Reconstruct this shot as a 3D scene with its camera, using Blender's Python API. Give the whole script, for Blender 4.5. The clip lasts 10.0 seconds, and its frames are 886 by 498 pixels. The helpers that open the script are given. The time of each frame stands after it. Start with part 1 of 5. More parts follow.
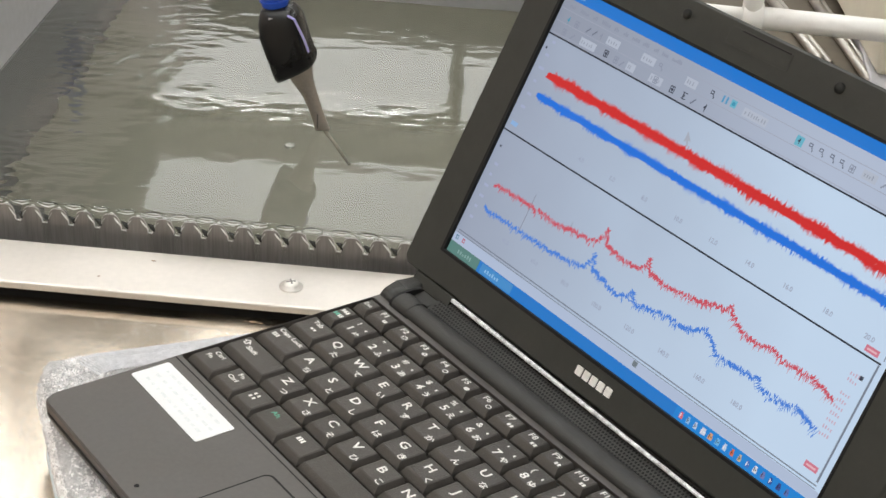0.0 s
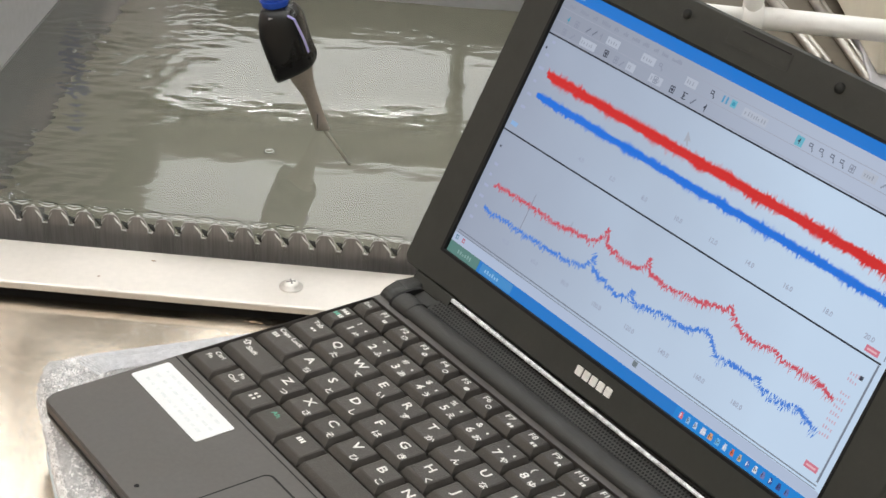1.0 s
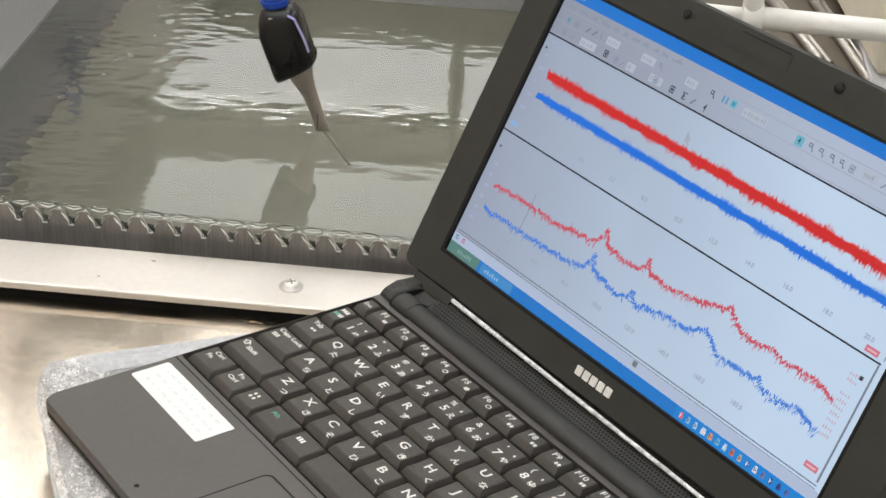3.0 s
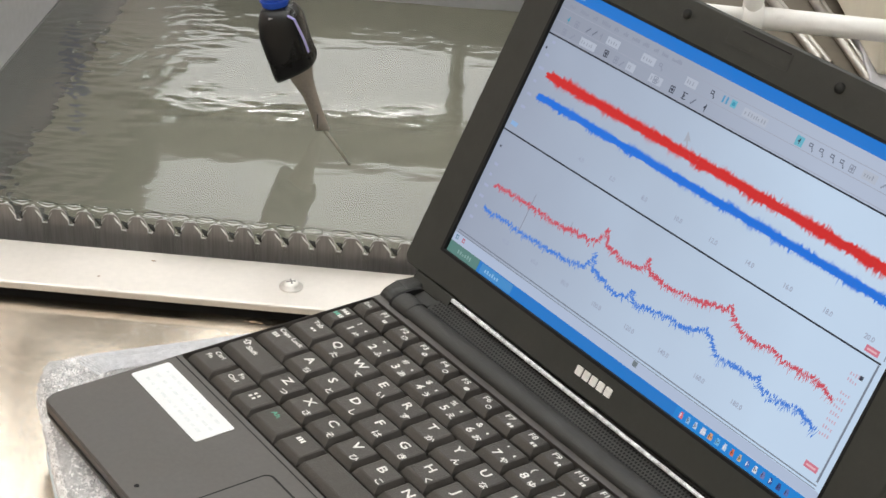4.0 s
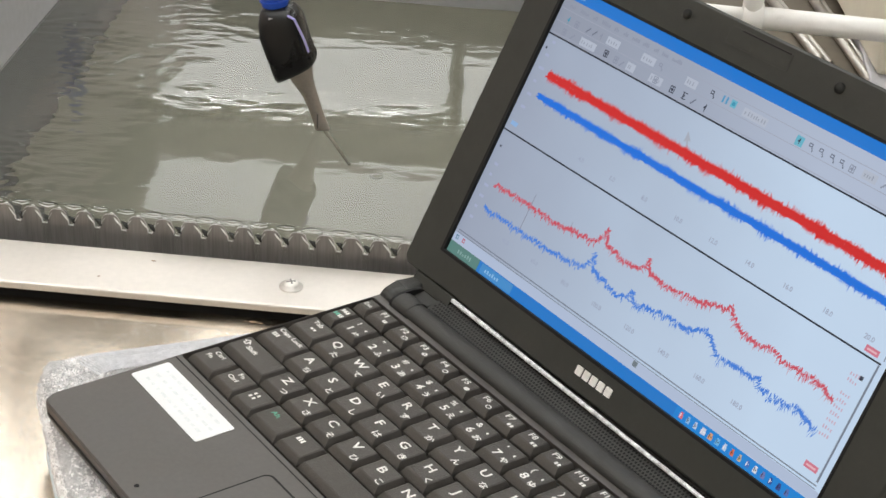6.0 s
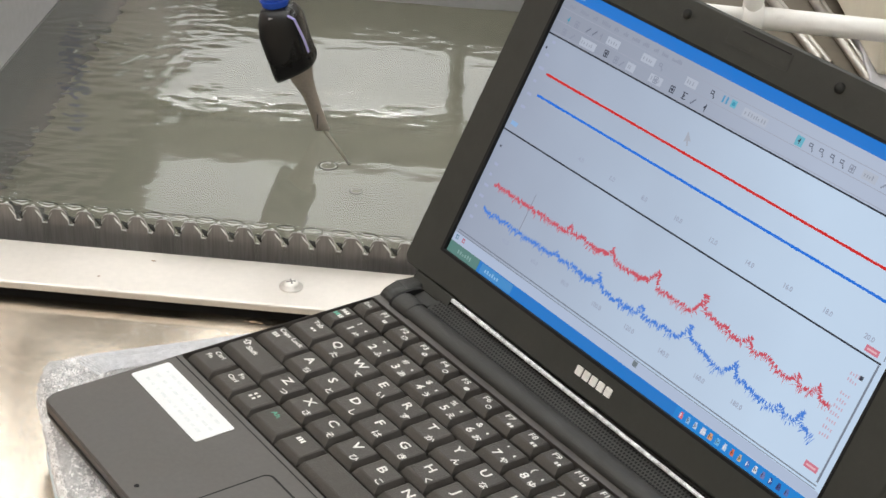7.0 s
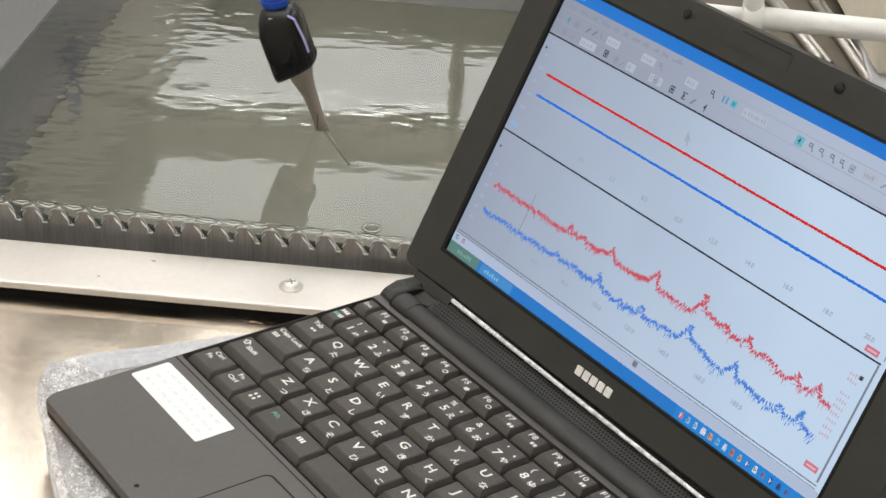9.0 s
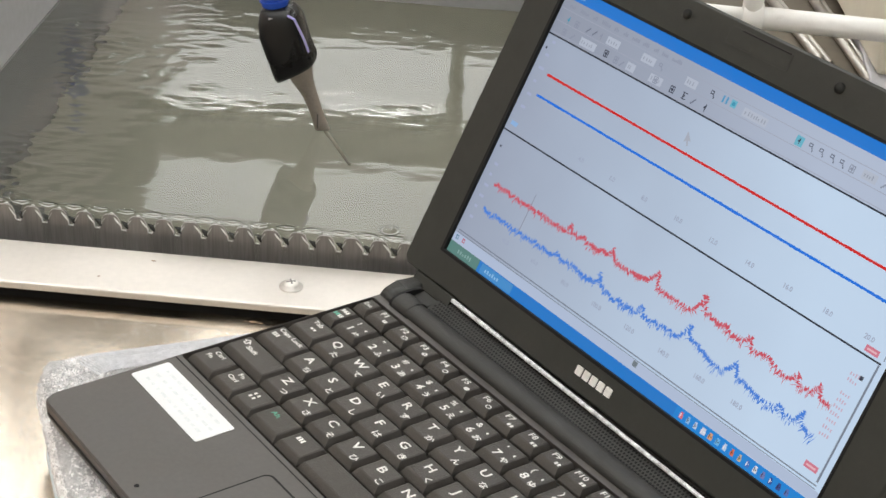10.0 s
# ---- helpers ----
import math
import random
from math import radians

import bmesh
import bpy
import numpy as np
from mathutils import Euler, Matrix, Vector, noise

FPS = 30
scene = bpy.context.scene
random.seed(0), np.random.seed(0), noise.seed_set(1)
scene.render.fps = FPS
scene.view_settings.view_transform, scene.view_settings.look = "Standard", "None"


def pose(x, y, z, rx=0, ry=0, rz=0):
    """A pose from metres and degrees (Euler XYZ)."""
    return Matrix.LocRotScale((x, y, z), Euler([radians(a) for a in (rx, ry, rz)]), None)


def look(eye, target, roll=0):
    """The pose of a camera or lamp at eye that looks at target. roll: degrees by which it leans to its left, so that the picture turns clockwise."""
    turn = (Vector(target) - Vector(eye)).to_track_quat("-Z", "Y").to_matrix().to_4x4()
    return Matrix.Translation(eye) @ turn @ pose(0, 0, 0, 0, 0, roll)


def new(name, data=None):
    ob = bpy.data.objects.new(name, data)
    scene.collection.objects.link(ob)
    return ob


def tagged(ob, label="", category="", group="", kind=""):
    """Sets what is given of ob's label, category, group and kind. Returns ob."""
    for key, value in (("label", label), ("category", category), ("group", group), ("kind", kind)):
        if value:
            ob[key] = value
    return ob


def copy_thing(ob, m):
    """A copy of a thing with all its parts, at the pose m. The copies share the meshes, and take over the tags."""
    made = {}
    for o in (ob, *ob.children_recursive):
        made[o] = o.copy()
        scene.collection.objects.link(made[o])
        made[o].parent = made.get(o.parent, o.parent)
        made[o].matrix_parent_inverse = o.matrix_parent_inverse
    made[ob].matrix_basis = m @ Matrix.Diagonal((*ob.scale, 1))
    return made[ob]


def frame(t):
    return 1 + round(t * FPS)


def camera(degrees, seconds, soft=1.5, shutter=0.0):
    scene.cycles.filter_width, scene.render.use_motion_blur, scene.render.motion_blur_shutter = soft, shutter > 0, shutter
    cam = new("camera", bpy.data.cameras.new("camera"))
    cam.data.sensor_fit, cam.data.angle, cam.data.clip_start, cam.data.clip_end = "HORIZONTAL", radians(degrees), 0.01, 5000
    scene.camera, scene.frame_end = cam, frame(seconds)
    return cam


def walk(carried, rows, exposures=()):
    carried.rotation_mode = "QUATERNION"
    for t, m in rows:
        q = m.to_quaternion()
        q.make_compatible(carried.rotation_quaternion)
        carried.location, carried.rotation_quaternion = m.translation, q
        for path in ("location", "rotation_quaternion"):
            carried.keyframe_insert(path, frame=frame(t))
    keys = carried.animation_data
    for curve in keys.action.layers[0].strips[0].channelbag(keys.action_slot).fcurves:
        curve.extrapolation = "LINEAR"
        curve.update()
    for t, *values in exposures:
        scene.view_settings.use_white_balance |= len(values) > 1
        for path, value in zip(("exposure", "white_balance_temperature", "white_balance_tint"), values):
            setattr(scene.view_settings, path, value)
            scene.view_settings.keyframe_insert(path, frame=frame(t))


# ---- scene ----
cam = camera(27.83, 10.0, soft=1.5)
EYE = (0.3692, -0.2905, 0.4355)
SIGHT = look(EYE, (0.3692 - 0.7147, -0.2905 + 0.5097, 0.4355 - 0.4790), 2.51)
walk(cam, [(0.0, SIGHT), (10.0, SIGHT)], exposures=[(0.0, 0.0, 6500, 10), (10.0, 0.0, 6500, 10)])

# ---- light ----
world = bpy.data.worlds.new("room_world")
scene.world = world
world.use_nodes = True
world.node_tree.nodes["Background"].inputs[0].default_value = (0.9, 0.95, 1.0, 1)
world.node_tree.nodes["Background"].inputs[1].default_value = 0.05
PANEL_GLOW = 2.8
TUBE_GLOW = 24.0
SCREEN_GLOW = 0.80

# ---- plan ----
# table top at z = 0; the tank has its own axes: u along its flange, v across it
TANK = Matrix.Translation((-0.3490, -0.0353, 0)) @ Matrix.Rotation(radians(49.395), 4, "Z")
KEY_Z = 0.042          # height of the key bed
WATER_Z = 0.020
LEFT_WALL, RIGHT_WALL, FAR_WALL = -0.072, 0.432, 0.520
FLANGE_Z = 0.008
PITCH = 0.01349
FIRST = -0.0142


def weir_v(u):
    """The weir stands a little askew to the flange."""
    return 0.0536 - 0.026 * u


CEILING_Z = 1.9

# ---- materials ----
def mat(name, color, rough=0.5, metal=0.0, var=0.08, scale=40.0, bump=0.0, bump_scale=300.0, coat=0.0, rough_var=0.08, island=0.0, stretch=None):
    m = bpy.data.materials.new(name)
    m.use_nodes = True
    nt = m.node_tree
    b = nt.nodes["Principled BSDF"]
    b.inputs["Metallic"].default_value = metal
    b.inputs["Coat Weight"].default_value = coat
    co = nt.nodes.new("ShaderNodeTexCoord")
    src = co.outputs["Object"]
    if stretch:
        mp = nt.nodes.new("ShaderNodeMapping")
        mp.inputs["Scale"].default_value = stretch
        nt.links.new(src, mp.inputs[0])
        src = mp.outputs[0]
    n1 = nt.nodes.new("ShaderNodeTexNoise")
    n1.inputs["Scale"].default_value = scale
    n1.inputs["Detail"].default_value = 6
    n2 = nt.nodes.new("ShaderNodeTexNoise")
    n2.inputs["Scale"].default_value = scale * 9
    n2.inputs["Detail"].default_value = 3
    nt.links.new(src, n1.inputs[0])
    nt.links.new(src, n2.inputs[0])
    add = nt.nodes.new("ShaderNodeMath")
    add.operation = "ADD"
    nt.links.new(n1.outputs[0], add.inputs[0])
    nt.links.new(n2.outputs[0], add.inputs[1])
    mr = nt.nodes.new("ShaderNodeMapRange")
    mr.inputs[1].default_value, mr.inputs[2].default_value = 0.6, 1.4
    mr.inputs[3].default_value, mr.inputs[4].default_value = 1 - var, 1 + var
    nt.links.new(add.outputs[0], mr.inputs[0])
    vm = nt.nodes.new("ShaderNodeVectorMath")
    vm.operation = "SCALE"
    vm.inputs[0].default_value = color[:3]
    nt.links.new(mr.outputs[0], vm.inputs["Scale"])
    nt.links.new(vm.outputs[0], b.inputs["Base Color"])
    if island:
        inf = nt.nodes.new("ShaderNodeObjectInfo")
        mi = nt.nodes.new("ShaderNodeMapRange")
        mi.inputs[3].default_value, mi.inputs[4].default_value = 1 - island, 1 + island
        nt.links.new(inf.outputs["Random"], mi.inputs[0])
        v2 = nt.nodes.new("ShaderNodeVectorMath")
        v2.operation = "SCALE"
        nt.links.new(vm.outputs[0], v2.inputs[0])
        nt.links.new(mi.outputs[0], v2.inputs["Scale"])
        nt.links.new(v2.outputs[0], b.inputs["Base Color"])
    mr2 = nt.nodes.new("ShaderNodeMapRange")
    mr2.inputs[1].default_value, mr2.inputs[2].default_value = 0.35, 0.65
    mr2.inputs[3].default_value, mr2.inputs[4].default_value = max(0.0, rough - rough_var), min(1.0, rough + rough_var)
    nt.links.new(n1.outputs[0], mr2.inputs[0])
    nt.links.new(mr2.outputs[0], b.inputs["Roughness"])
    if bump:
        nb = nt.nodes.new("ShaderNodeTexNoise")
        nb.inputs["Scale"].default_value = bump_scale
        nb.inputs["Detail"].default_value = 4
        nt.links.new(src, nb.inputs[0])
        bp = nt.nodes.new("ShaderNodeBump")
        bp.inputs["Strength"].default_value = bump
        bp.inputs["Distance"].default_value = 0.001
        nt.links.new(nb.outputs[0], bp.inputs["Height"])
        nt.links.new(bp.outputs[0], b.inputs["Normal"])
    return m


def glow(name, color, strength):
    m = bpy.data.materials.new(name)
    m.use_nodes = True
    b = m.node_tree.nodes["Principled BSDF"]
    b.inputs["Base Color"].default_value = (0.012, 0.012, 0.012, 1)
    b.inputs["Specular IOR Level"].default_value = 0.15
    b.inputs["Roughness"].default_value = 0.45
    b.inputs["Emission Color"].default_value = (*color, 1)
    b.inputs["Emission Strength"].default_value = strength
    return m


def srgb(r, g, b):
    return tuple(((c / 255 + 0.055) / 1.055) ** 2.4 if c > 10 else c / 255 / 12.92 for c in (r, g, b))


HINGE = mat("dark_hinge_plastic", (0.033, 0.032, 0.029), 0.58, var=0.15, scale=80, bump=0.2, bump_scale=2000)
PLASTIC = mat("charcoal_plastic", (0.074, 0.065, 0.058), 0.38, var=0.12, scale=60, bump=0.03, bump_scale=2500)
BEZEL = mat("matte_charcoal_bezel", (0.0230, 0.0238, 0.0190), 0.55, var=0.10, scale=50, bump=0.12, bump_scale=2500)
KEYCAP = mat("keycap_plastic", (0.062, 0.054, 0.046), 0.45, var=0.20, scale=260, bump=0.45, bump_scale=1800, island=0.09)
WELL = mat("key_well_black", (0.006, 0.006, 0.005), 0.8)
LEGEND = mat("legend_white_ink", (0.80, 0.78, 0.74), 0.6, var=0.12, scale=900)
LEGEND_GREEN = mat("legend_green_ink", (0.12, 0.42, 0.30), 0.6)
PAPER = mat("label_white_paper", (0.80, 0.80, 0.80), 0.6, var=0.05, scale=120)
PAPER_INK = mat("label_grey_ink", (0.72, 0.74, 0.74), 0.7, var=0.15, scale=900)
# pale colour for the light that shows in the gap under the lid
GAP_LIGHT = mat("pale_gap_light", (0.70, 0.70, 0.70), 0.4, var=0.85, scale=260)
GRILLE = mat("grille_plastic", (0.031, 0.030, 0.027), 0.65)
HOLE = mat("grille_hole_black", (0.004, 0.004, 0.004), 0.9)
# one cloth in two tones: loops as if lit, body as shade between them
LOOPS = mat("lit_terry_loops", (0.86, 0.84, 0.83), 0.95, var=0.55, scale=330)
TOWEL = mat("shaded_terry_cloth", (0.54, 0.53, 0.525), 0.95, var=0.45, scale=220, bump=1.0, bump_scale=900)
TOWEL_HEM = mat("pale_woven_hem", (0.82, 0.82, 0.84), 0.9, var=0.25, scale=300, bump=1.0, bump_scale=1200)
STEEL_TABLE = mat("worn_steel_table", (0.77, 0.68, 0.57), 0.18, metal=1.0, var=0.14, scale=14, bump=0.06, bump_scale=220, rough_var=0.08)
FLANGE_STEEL = mat("satin_steel_flange", (0.73, 0.68, 0.625), 0.40, metal=0.6, var=0.05, scale=30, bump=0.04, bump_scale=400)
TANK_STEEL = mat("tank_steel", (0.56, 0.555, 0.58), 0.5, metal=0.2, var=0.08, scale=20)
# darker copy of the tank steel, for the dim wall under water
WALL_SHADE = mat("shaded_tank_wall", (0.21, 0.205, 0.20), 0.5, metal=0.2, var=0.15, scale=14)
SATIN = mat("satin_chrome", (0.82, 0.79, 0.74), 0.36, metal=0.55, var=0.10)
TANK_BOTTOM = mat("tank_floor_steel", (0.207, 0.197, 0.156), 0.6, metal=0.2, var=0.12, scale=12)
WEIR_STEEL = mat("weir_dark_steel", (0.25, 0.232, 0.218), 0.42, metal=0.4, var=0.30, scale=110, stretch=(1, 1, 0.06))
CHROME = mat("polished_chrome", (0.80, 0.79, 0.77), 0.15, metal=1.0, var=0.05)
BLACK_RUBBER = mat("black_shrink_sleeve", (0.006, 0.006, 0.006), 0.28, var=0.2, bump=0.2, bump_scale=120)
PROBE_STEEL = mat("brushed_probe_steel", (0.52, 0.47, 0.42), 0.38, metal=0.8, var=0.12, scale=90)
WET_STEEL = mat("wet_stem_steel", (0.46, 0.43, 0.35), 0.6, var=0.1, scale=90)
# shade and dark reflections of weir water and bubbles, put into colour
PAINTED_SHADE = mat("painted_water_shade", (0.05, 0.05, 0.045), 0.2)
# black for the shade in the gap under the flange
GAP_SHADE = mat("black_gap_shade", (0.008, 0.008, 0.008), 0.8)
DULL_TUBE = mat("dull_steel_tube", (0.50, 0.475, 0.44), 0.42, metal=1.0, var=0.1)
RUST = mat("rust_stain", (0.36, 0.24, 0.15), 0.6, var=0.5, scale=300)
SCRATCH = mat("bright_scratch", (0.80, 0.74, 0.64), 0.35, metal=1.0)
BLUE = mat("blue_plastic_clamp", (0.02, 0.09, 0.55), 0.35, var=0.15)
# colour of the highlight painted on the glossy sleeve
SLEEVE_SHEEN = mat("painted_violet_sheen", (0.42, 0.40, 0.75), 0.4)
WALL = mat("cream_wall_paint", (0.72, 0.68, 0.60), 0.7, var=0.04, scale=3)
ROSE_WALL = mat("rosy_beige_wall_paint", (0.90, 0.79, 0.74), 0.7, var=0.05, scale=3)
CEIL = mat("ceiling_board", (0.48, 0.475, 0.42), 0.8, var=0.05, scale=4)
FLOOR = mat("grey_vinyl_floor", (0.26, 0.25, 0.23), 0.5, var=0.1, scale=6)
WHITE_PIPE = mat("white_plastic_pipe", (0.88, 0.86, 0.82), 0.35, var=0.04, scale=30)
CREAM = mat("cream_cabinet_panel", (0.86, 0.80, 0.66), 0.5, var=0.05, scale=8)
BROWN = mat("brown_shelf_board", (0.115, 0.095, 0.068), 0.6, var=0.15, scale=14)
FRAME_WHITE = mat("white_lamp_frame", (0.75, 0.75, 0.73), 0.5)
SUPPORT = mat("pale_blue_plastic", (0.72, 0.77, 0.78), 0.35, var=0.05)
# highlights of the water film, put into a pale colour
PAINTED_GLINT = mat("painted_water_glint", (0.80, 0.80, 0.76), 0.22, metal=0.0, var=0.2, scale=300)
LAMP = glow("lamp_diffuser", (0.98, 1.0, 0.99), PANEL_GLOW)
LAMP_TUBE = glow("lamp_tube", (1.0, 1.0, 0.96), TUBE_GLOW)

WATER = bpy.data.materials.new("clear_water")
WATER.use_nodes = True
wb = WATER.node_tree.nodes["Principled BSDF"]
wb.inputs["Base Color"].default_value = (0.93, 0.95, 0.92, 1)
wb.inputs["Roughness"].default_value = 0.015
wb.inputs["IOR"].default_value = 1.33
wb.inputs["Transmission Weight"].default_value = 1.0

# ---- builders ----
AT = {}


def thing(name, m, label, category, group="", kind=""):
    ob = new(name)
    ob.empty_display_size = 0.02
    ob.matrix_basis = m
    AT[ob] = m.copy()
    return tagged(ob, label, category, group, kind)


def part(name, bm, material, parent=None, label="", smooth=False, at=None):
    """One mesh object from a bmesh in world space, under a thing or part; at: its own origin."""
    me = bpy.data.meshes.new(name)
    base = AT[parent] if parent else Matrix()
    own = at if at is not None else base
    bm.transform(own.inverted())
    bmesh.ops.recalc_face_normals(bm, faces=bm.faces)
    bm.to_mesh(me)
    bm.free()
    me.materials.append(material)
    if smooth:
        for p in me.polygons:
            p.use_smooth = True
    ob = new(name, me)
    AT[ob] = own.copy()
    if parent:
        ob.parent = parent
        ob.matrix_basis = base.inverted() @ own
    else:
        ob.matrix_basis = own
    if label:
        tagged(ob, label)
    return ob


def box(bm, lo, hi, m=Matrix(), bevel=0.0, seg=2):
    vs = [bm.verts.new(m @ Vector((x, y, z))) for z in (lo[2], hi[2]) for y in (lo[1], hi[1]) for x in (lo[0], hi[0])]
    fs = [bm.faces.new([vs[i] for i in q]) for q in ((0, 2, 3, 1), (4, 5, 7, 6), (0, 1, 5, 4), (2, 6, 7, 3), (0, 4, 6, 2), (1, 3, 7, 5))]
    if bevel:
        es = list({e for f in fs for e in f.edges})
        bmesh.ops.bevel(bm, geom=es, offset=bevel, segments=seg, affect="EDGES", profile=0.5)
    return bm


def prism(bm, pts, lo, hi, m=Matrix()):
    """Closed outline pts (a, b) pushed from lo to hi along the third axis."""
    n = len(pts)
    v0 = [bm.verts.new(m @ Vector((a, b, lo))) for a, b in pts]
    v1 = [bm.verts.new(m @ Vector((a, b, hi))) for a, b in pts]
    for i in range(n):
        j = (i + 1) % n
        bm.faces.new((v0[i], v0[j], v1[j], v1[i]))
    bm.faces.new(v0[::-1])
    bm.faces.new(v1)
    return bm


def tube(bm, points, radii, seg=16, m=Matrix(), cap=True):
    rings = []
    for i, p in enumerate(points):
        p = Vector(p)
        a = Vector(points[max(0, i - 1)])
        b = Vector(points[min(len(points) - 1, i + 1)])
        t = (b - a).normalized()
        side = t.cross(Vector((0, 0, 1)))
        if side.length < 1e-4:
            side = t.cross(Vector((0, 1, 0)))
        side.normalize()
        up = side.cross(t)
        r = radii[i] if isinstance(radii, (list, tuple)) else radii
        rings.append([bm.verts.new(m @ (p + r * (math.cos(k * 2 * math.pi / seg) * side + math.sin(k * 2 * math.pi / seg) * up))) for k in range(seg)])
    for a, b in zip(rings, rings[1:]):
        for k in range(seg):
            bm.faces.new((a[k], a[(k + 1) % seg], b[(k + 1) % seg], b[k]))
    if cap:
        bm.faces.new(rings[0][::-1])
        bm.faces.new(rings[-1])
    return bm


def ring(bm, outline, z0, z1, inner, m=Matrix()):
    """A flat frame between two outlines of equal count, with thickness."""
    n = len(outline)
    rows = [[bm.verts.new(m @ Vector((a, b, z))) for a, b in o] for o, z in ((outline, z1), (inner, z1), (inner, z0), (outline, z0))]
    for r, s in zip(rows, rows[1:] + rows[:1]):
        for i in range(n):
            j = (i + 1) % n
            bm.faces.new((r[i], r[j], s[j], s[i]))
    return bm


def rounded(x0, y0, x1, y1, r, seg=5):
    pts = []
    for cx, cy, a0 in ((x1 - r, y1 - r, 0), (x0 + r, y1 - r, 90), (x0 + r, y0 + r, 180), (x1 - r, y0 + r, 270)):
        for k in range(seg + 1):
            a = radians(a0 + 90 * k / seg)
            pts.append((cx + r * math.cos(a), cy + r * math.sin(a)))
    return pts


GLYPHS = {}


def glyph(text):
    """Outline mesh of a text, 1 high, centred, as vertices and faces."""
    if text not in GLYPHS:
        cu = bpy.data.curves.new("glyph", "FONT")
        cu.body, cu.size, cu.align_x, cu.align_y = text, 1.0, "CENTER", "CENTER"
        cu.resolution_u = 2
        cu.offset = 0.020
        ob = new("glyph", cu)
        dg = bpy.context.evaluated_depsgraph_get()
        me = bpy.data.meshes.new_from_object(ob.evaluated_get(dg))
        GLYPHS[text] = ([v.co.copy() for v in me.vertices], [tuple(p.vertices) for p in me.polygons])
        bpy.data.objects.remove(ob)
        bpy.data.meshes.remove(me)
        bpy.data.curves.remove(cu)
    return GLYPHS[text]


def write(bm, text, m, size, wide=1.0):
    vs, fs = glyph(text)
    made = [bm.verts.new(m @ Vector((v.x * size * wide, v.y * size, 0))) for v in vs]
    for f in fs:
        try:
            bm.faces.new([made[i] for i in f])
        except ValueError:
            pass
    return bm


def flat(bm, a0, b0, a1, b1, z, m=Matrix()):
    bm.faces.new([bm.verts.new(m @ Vector(p)) for p in ((a0, b0, z), (a1, b0, z), (a1, b1, z), (a0, b1, z))])
    return bm


B = bmesh.new

# ---- room ----
ROOM = TANK
def structure(name, bm, material, label, category):
    ob = part(name, bm, material)
    return tagged(ob, label, category, kind="structure")

structure("floor", box(B(), (-1.34, -2.7, -0.86), (4.2, 6.7, -0.80), ROOM), FLOOR, "grey vinyl floor of the workroom", "floor")
structure("ceiling", box(B(), (-1.34, -2.7, CEILING_Z + 0.03), (4.2, 6.7, CEILING_Z + 0.09), ROOM), CEIL, "pale board ceiling with light panels", "ceiling")
structure("wall_north", box(B(), (-1.34, 6.5, -0.80), (4.2, 6.7, CEILING_Z + 0.03), ROOM), WALL, "plain cream painted wall", "wall")
structure("wall_south", box(B(), (-1.34, -2.7, -0.80), (4.2, -2.5, CEILING_Z + 0.03), ROOM), WALL, "plain cream painted wall", "wall")
structure("wall_west", box(B(), (-1.34, -2.5, -0.80), (-1.14, 6.5, CEILING_Z + 0.03), ROOM), ROSE_WALL, "plain rosy beige painted wall", "wall")
structure("wall_east", box(B(), (4.0, -2.5, -0.80), (4.2, 6.5, CEILING_Z + 0.03), ROOM), WALL, "plain cream painted wall", "wall")


def lamp_place(column, v):
    """The lamp columns run a little askew to the tank."""
    return ROOM @ Matrix.Translation((column + (0.16 * (4.57 - v) if v > 3 else 0.055), v, CEILING_Z)) @ Matrix.Rotation(radians(4), 4, "Z")


def ceiling_lamp():
    lamp = thing("ceiling_light", lamp_place(-0.655, 4.57), "white framed rectangular ceiling light panel, lit", "ceiling light", "ceiling light panels")
    m = AT[lamp]
    bm = ring(B(), rounded(-0.465, -0.305, 0.465, 0.305, 0.01, 2), -0.01, 0.03, rounded(-0.45, -0.285, 0.45, 0.285, 0.005, 2), m)
    part("frame", bm, FRAME_WHITE, lamp)
    part("diffuser", box(B(), (-0.45, -0.250, 0.0), (0.45, 0.285, 0.02), m), LAMP, lamp, "glowing white diffuser")
    part("tube", box(B(), (-0.45, -0.285, -0.002), (0.45, -0.252, 0.02), m, 0.004, 1), LAMP_TUBE, lamp, "bright bare tube along one edge")
    return lamp


lamp = ceiling_lamp()
for column in (-0.655, 0.295, 1.9):
    for cv in (4.57, 3.62, 2.36, 1.44, 0.5, -0.5, -1.5):
        if (column, cv) != (-0.655, 4.57):
            copy_thing(lamp, lamp_place(column, cv))

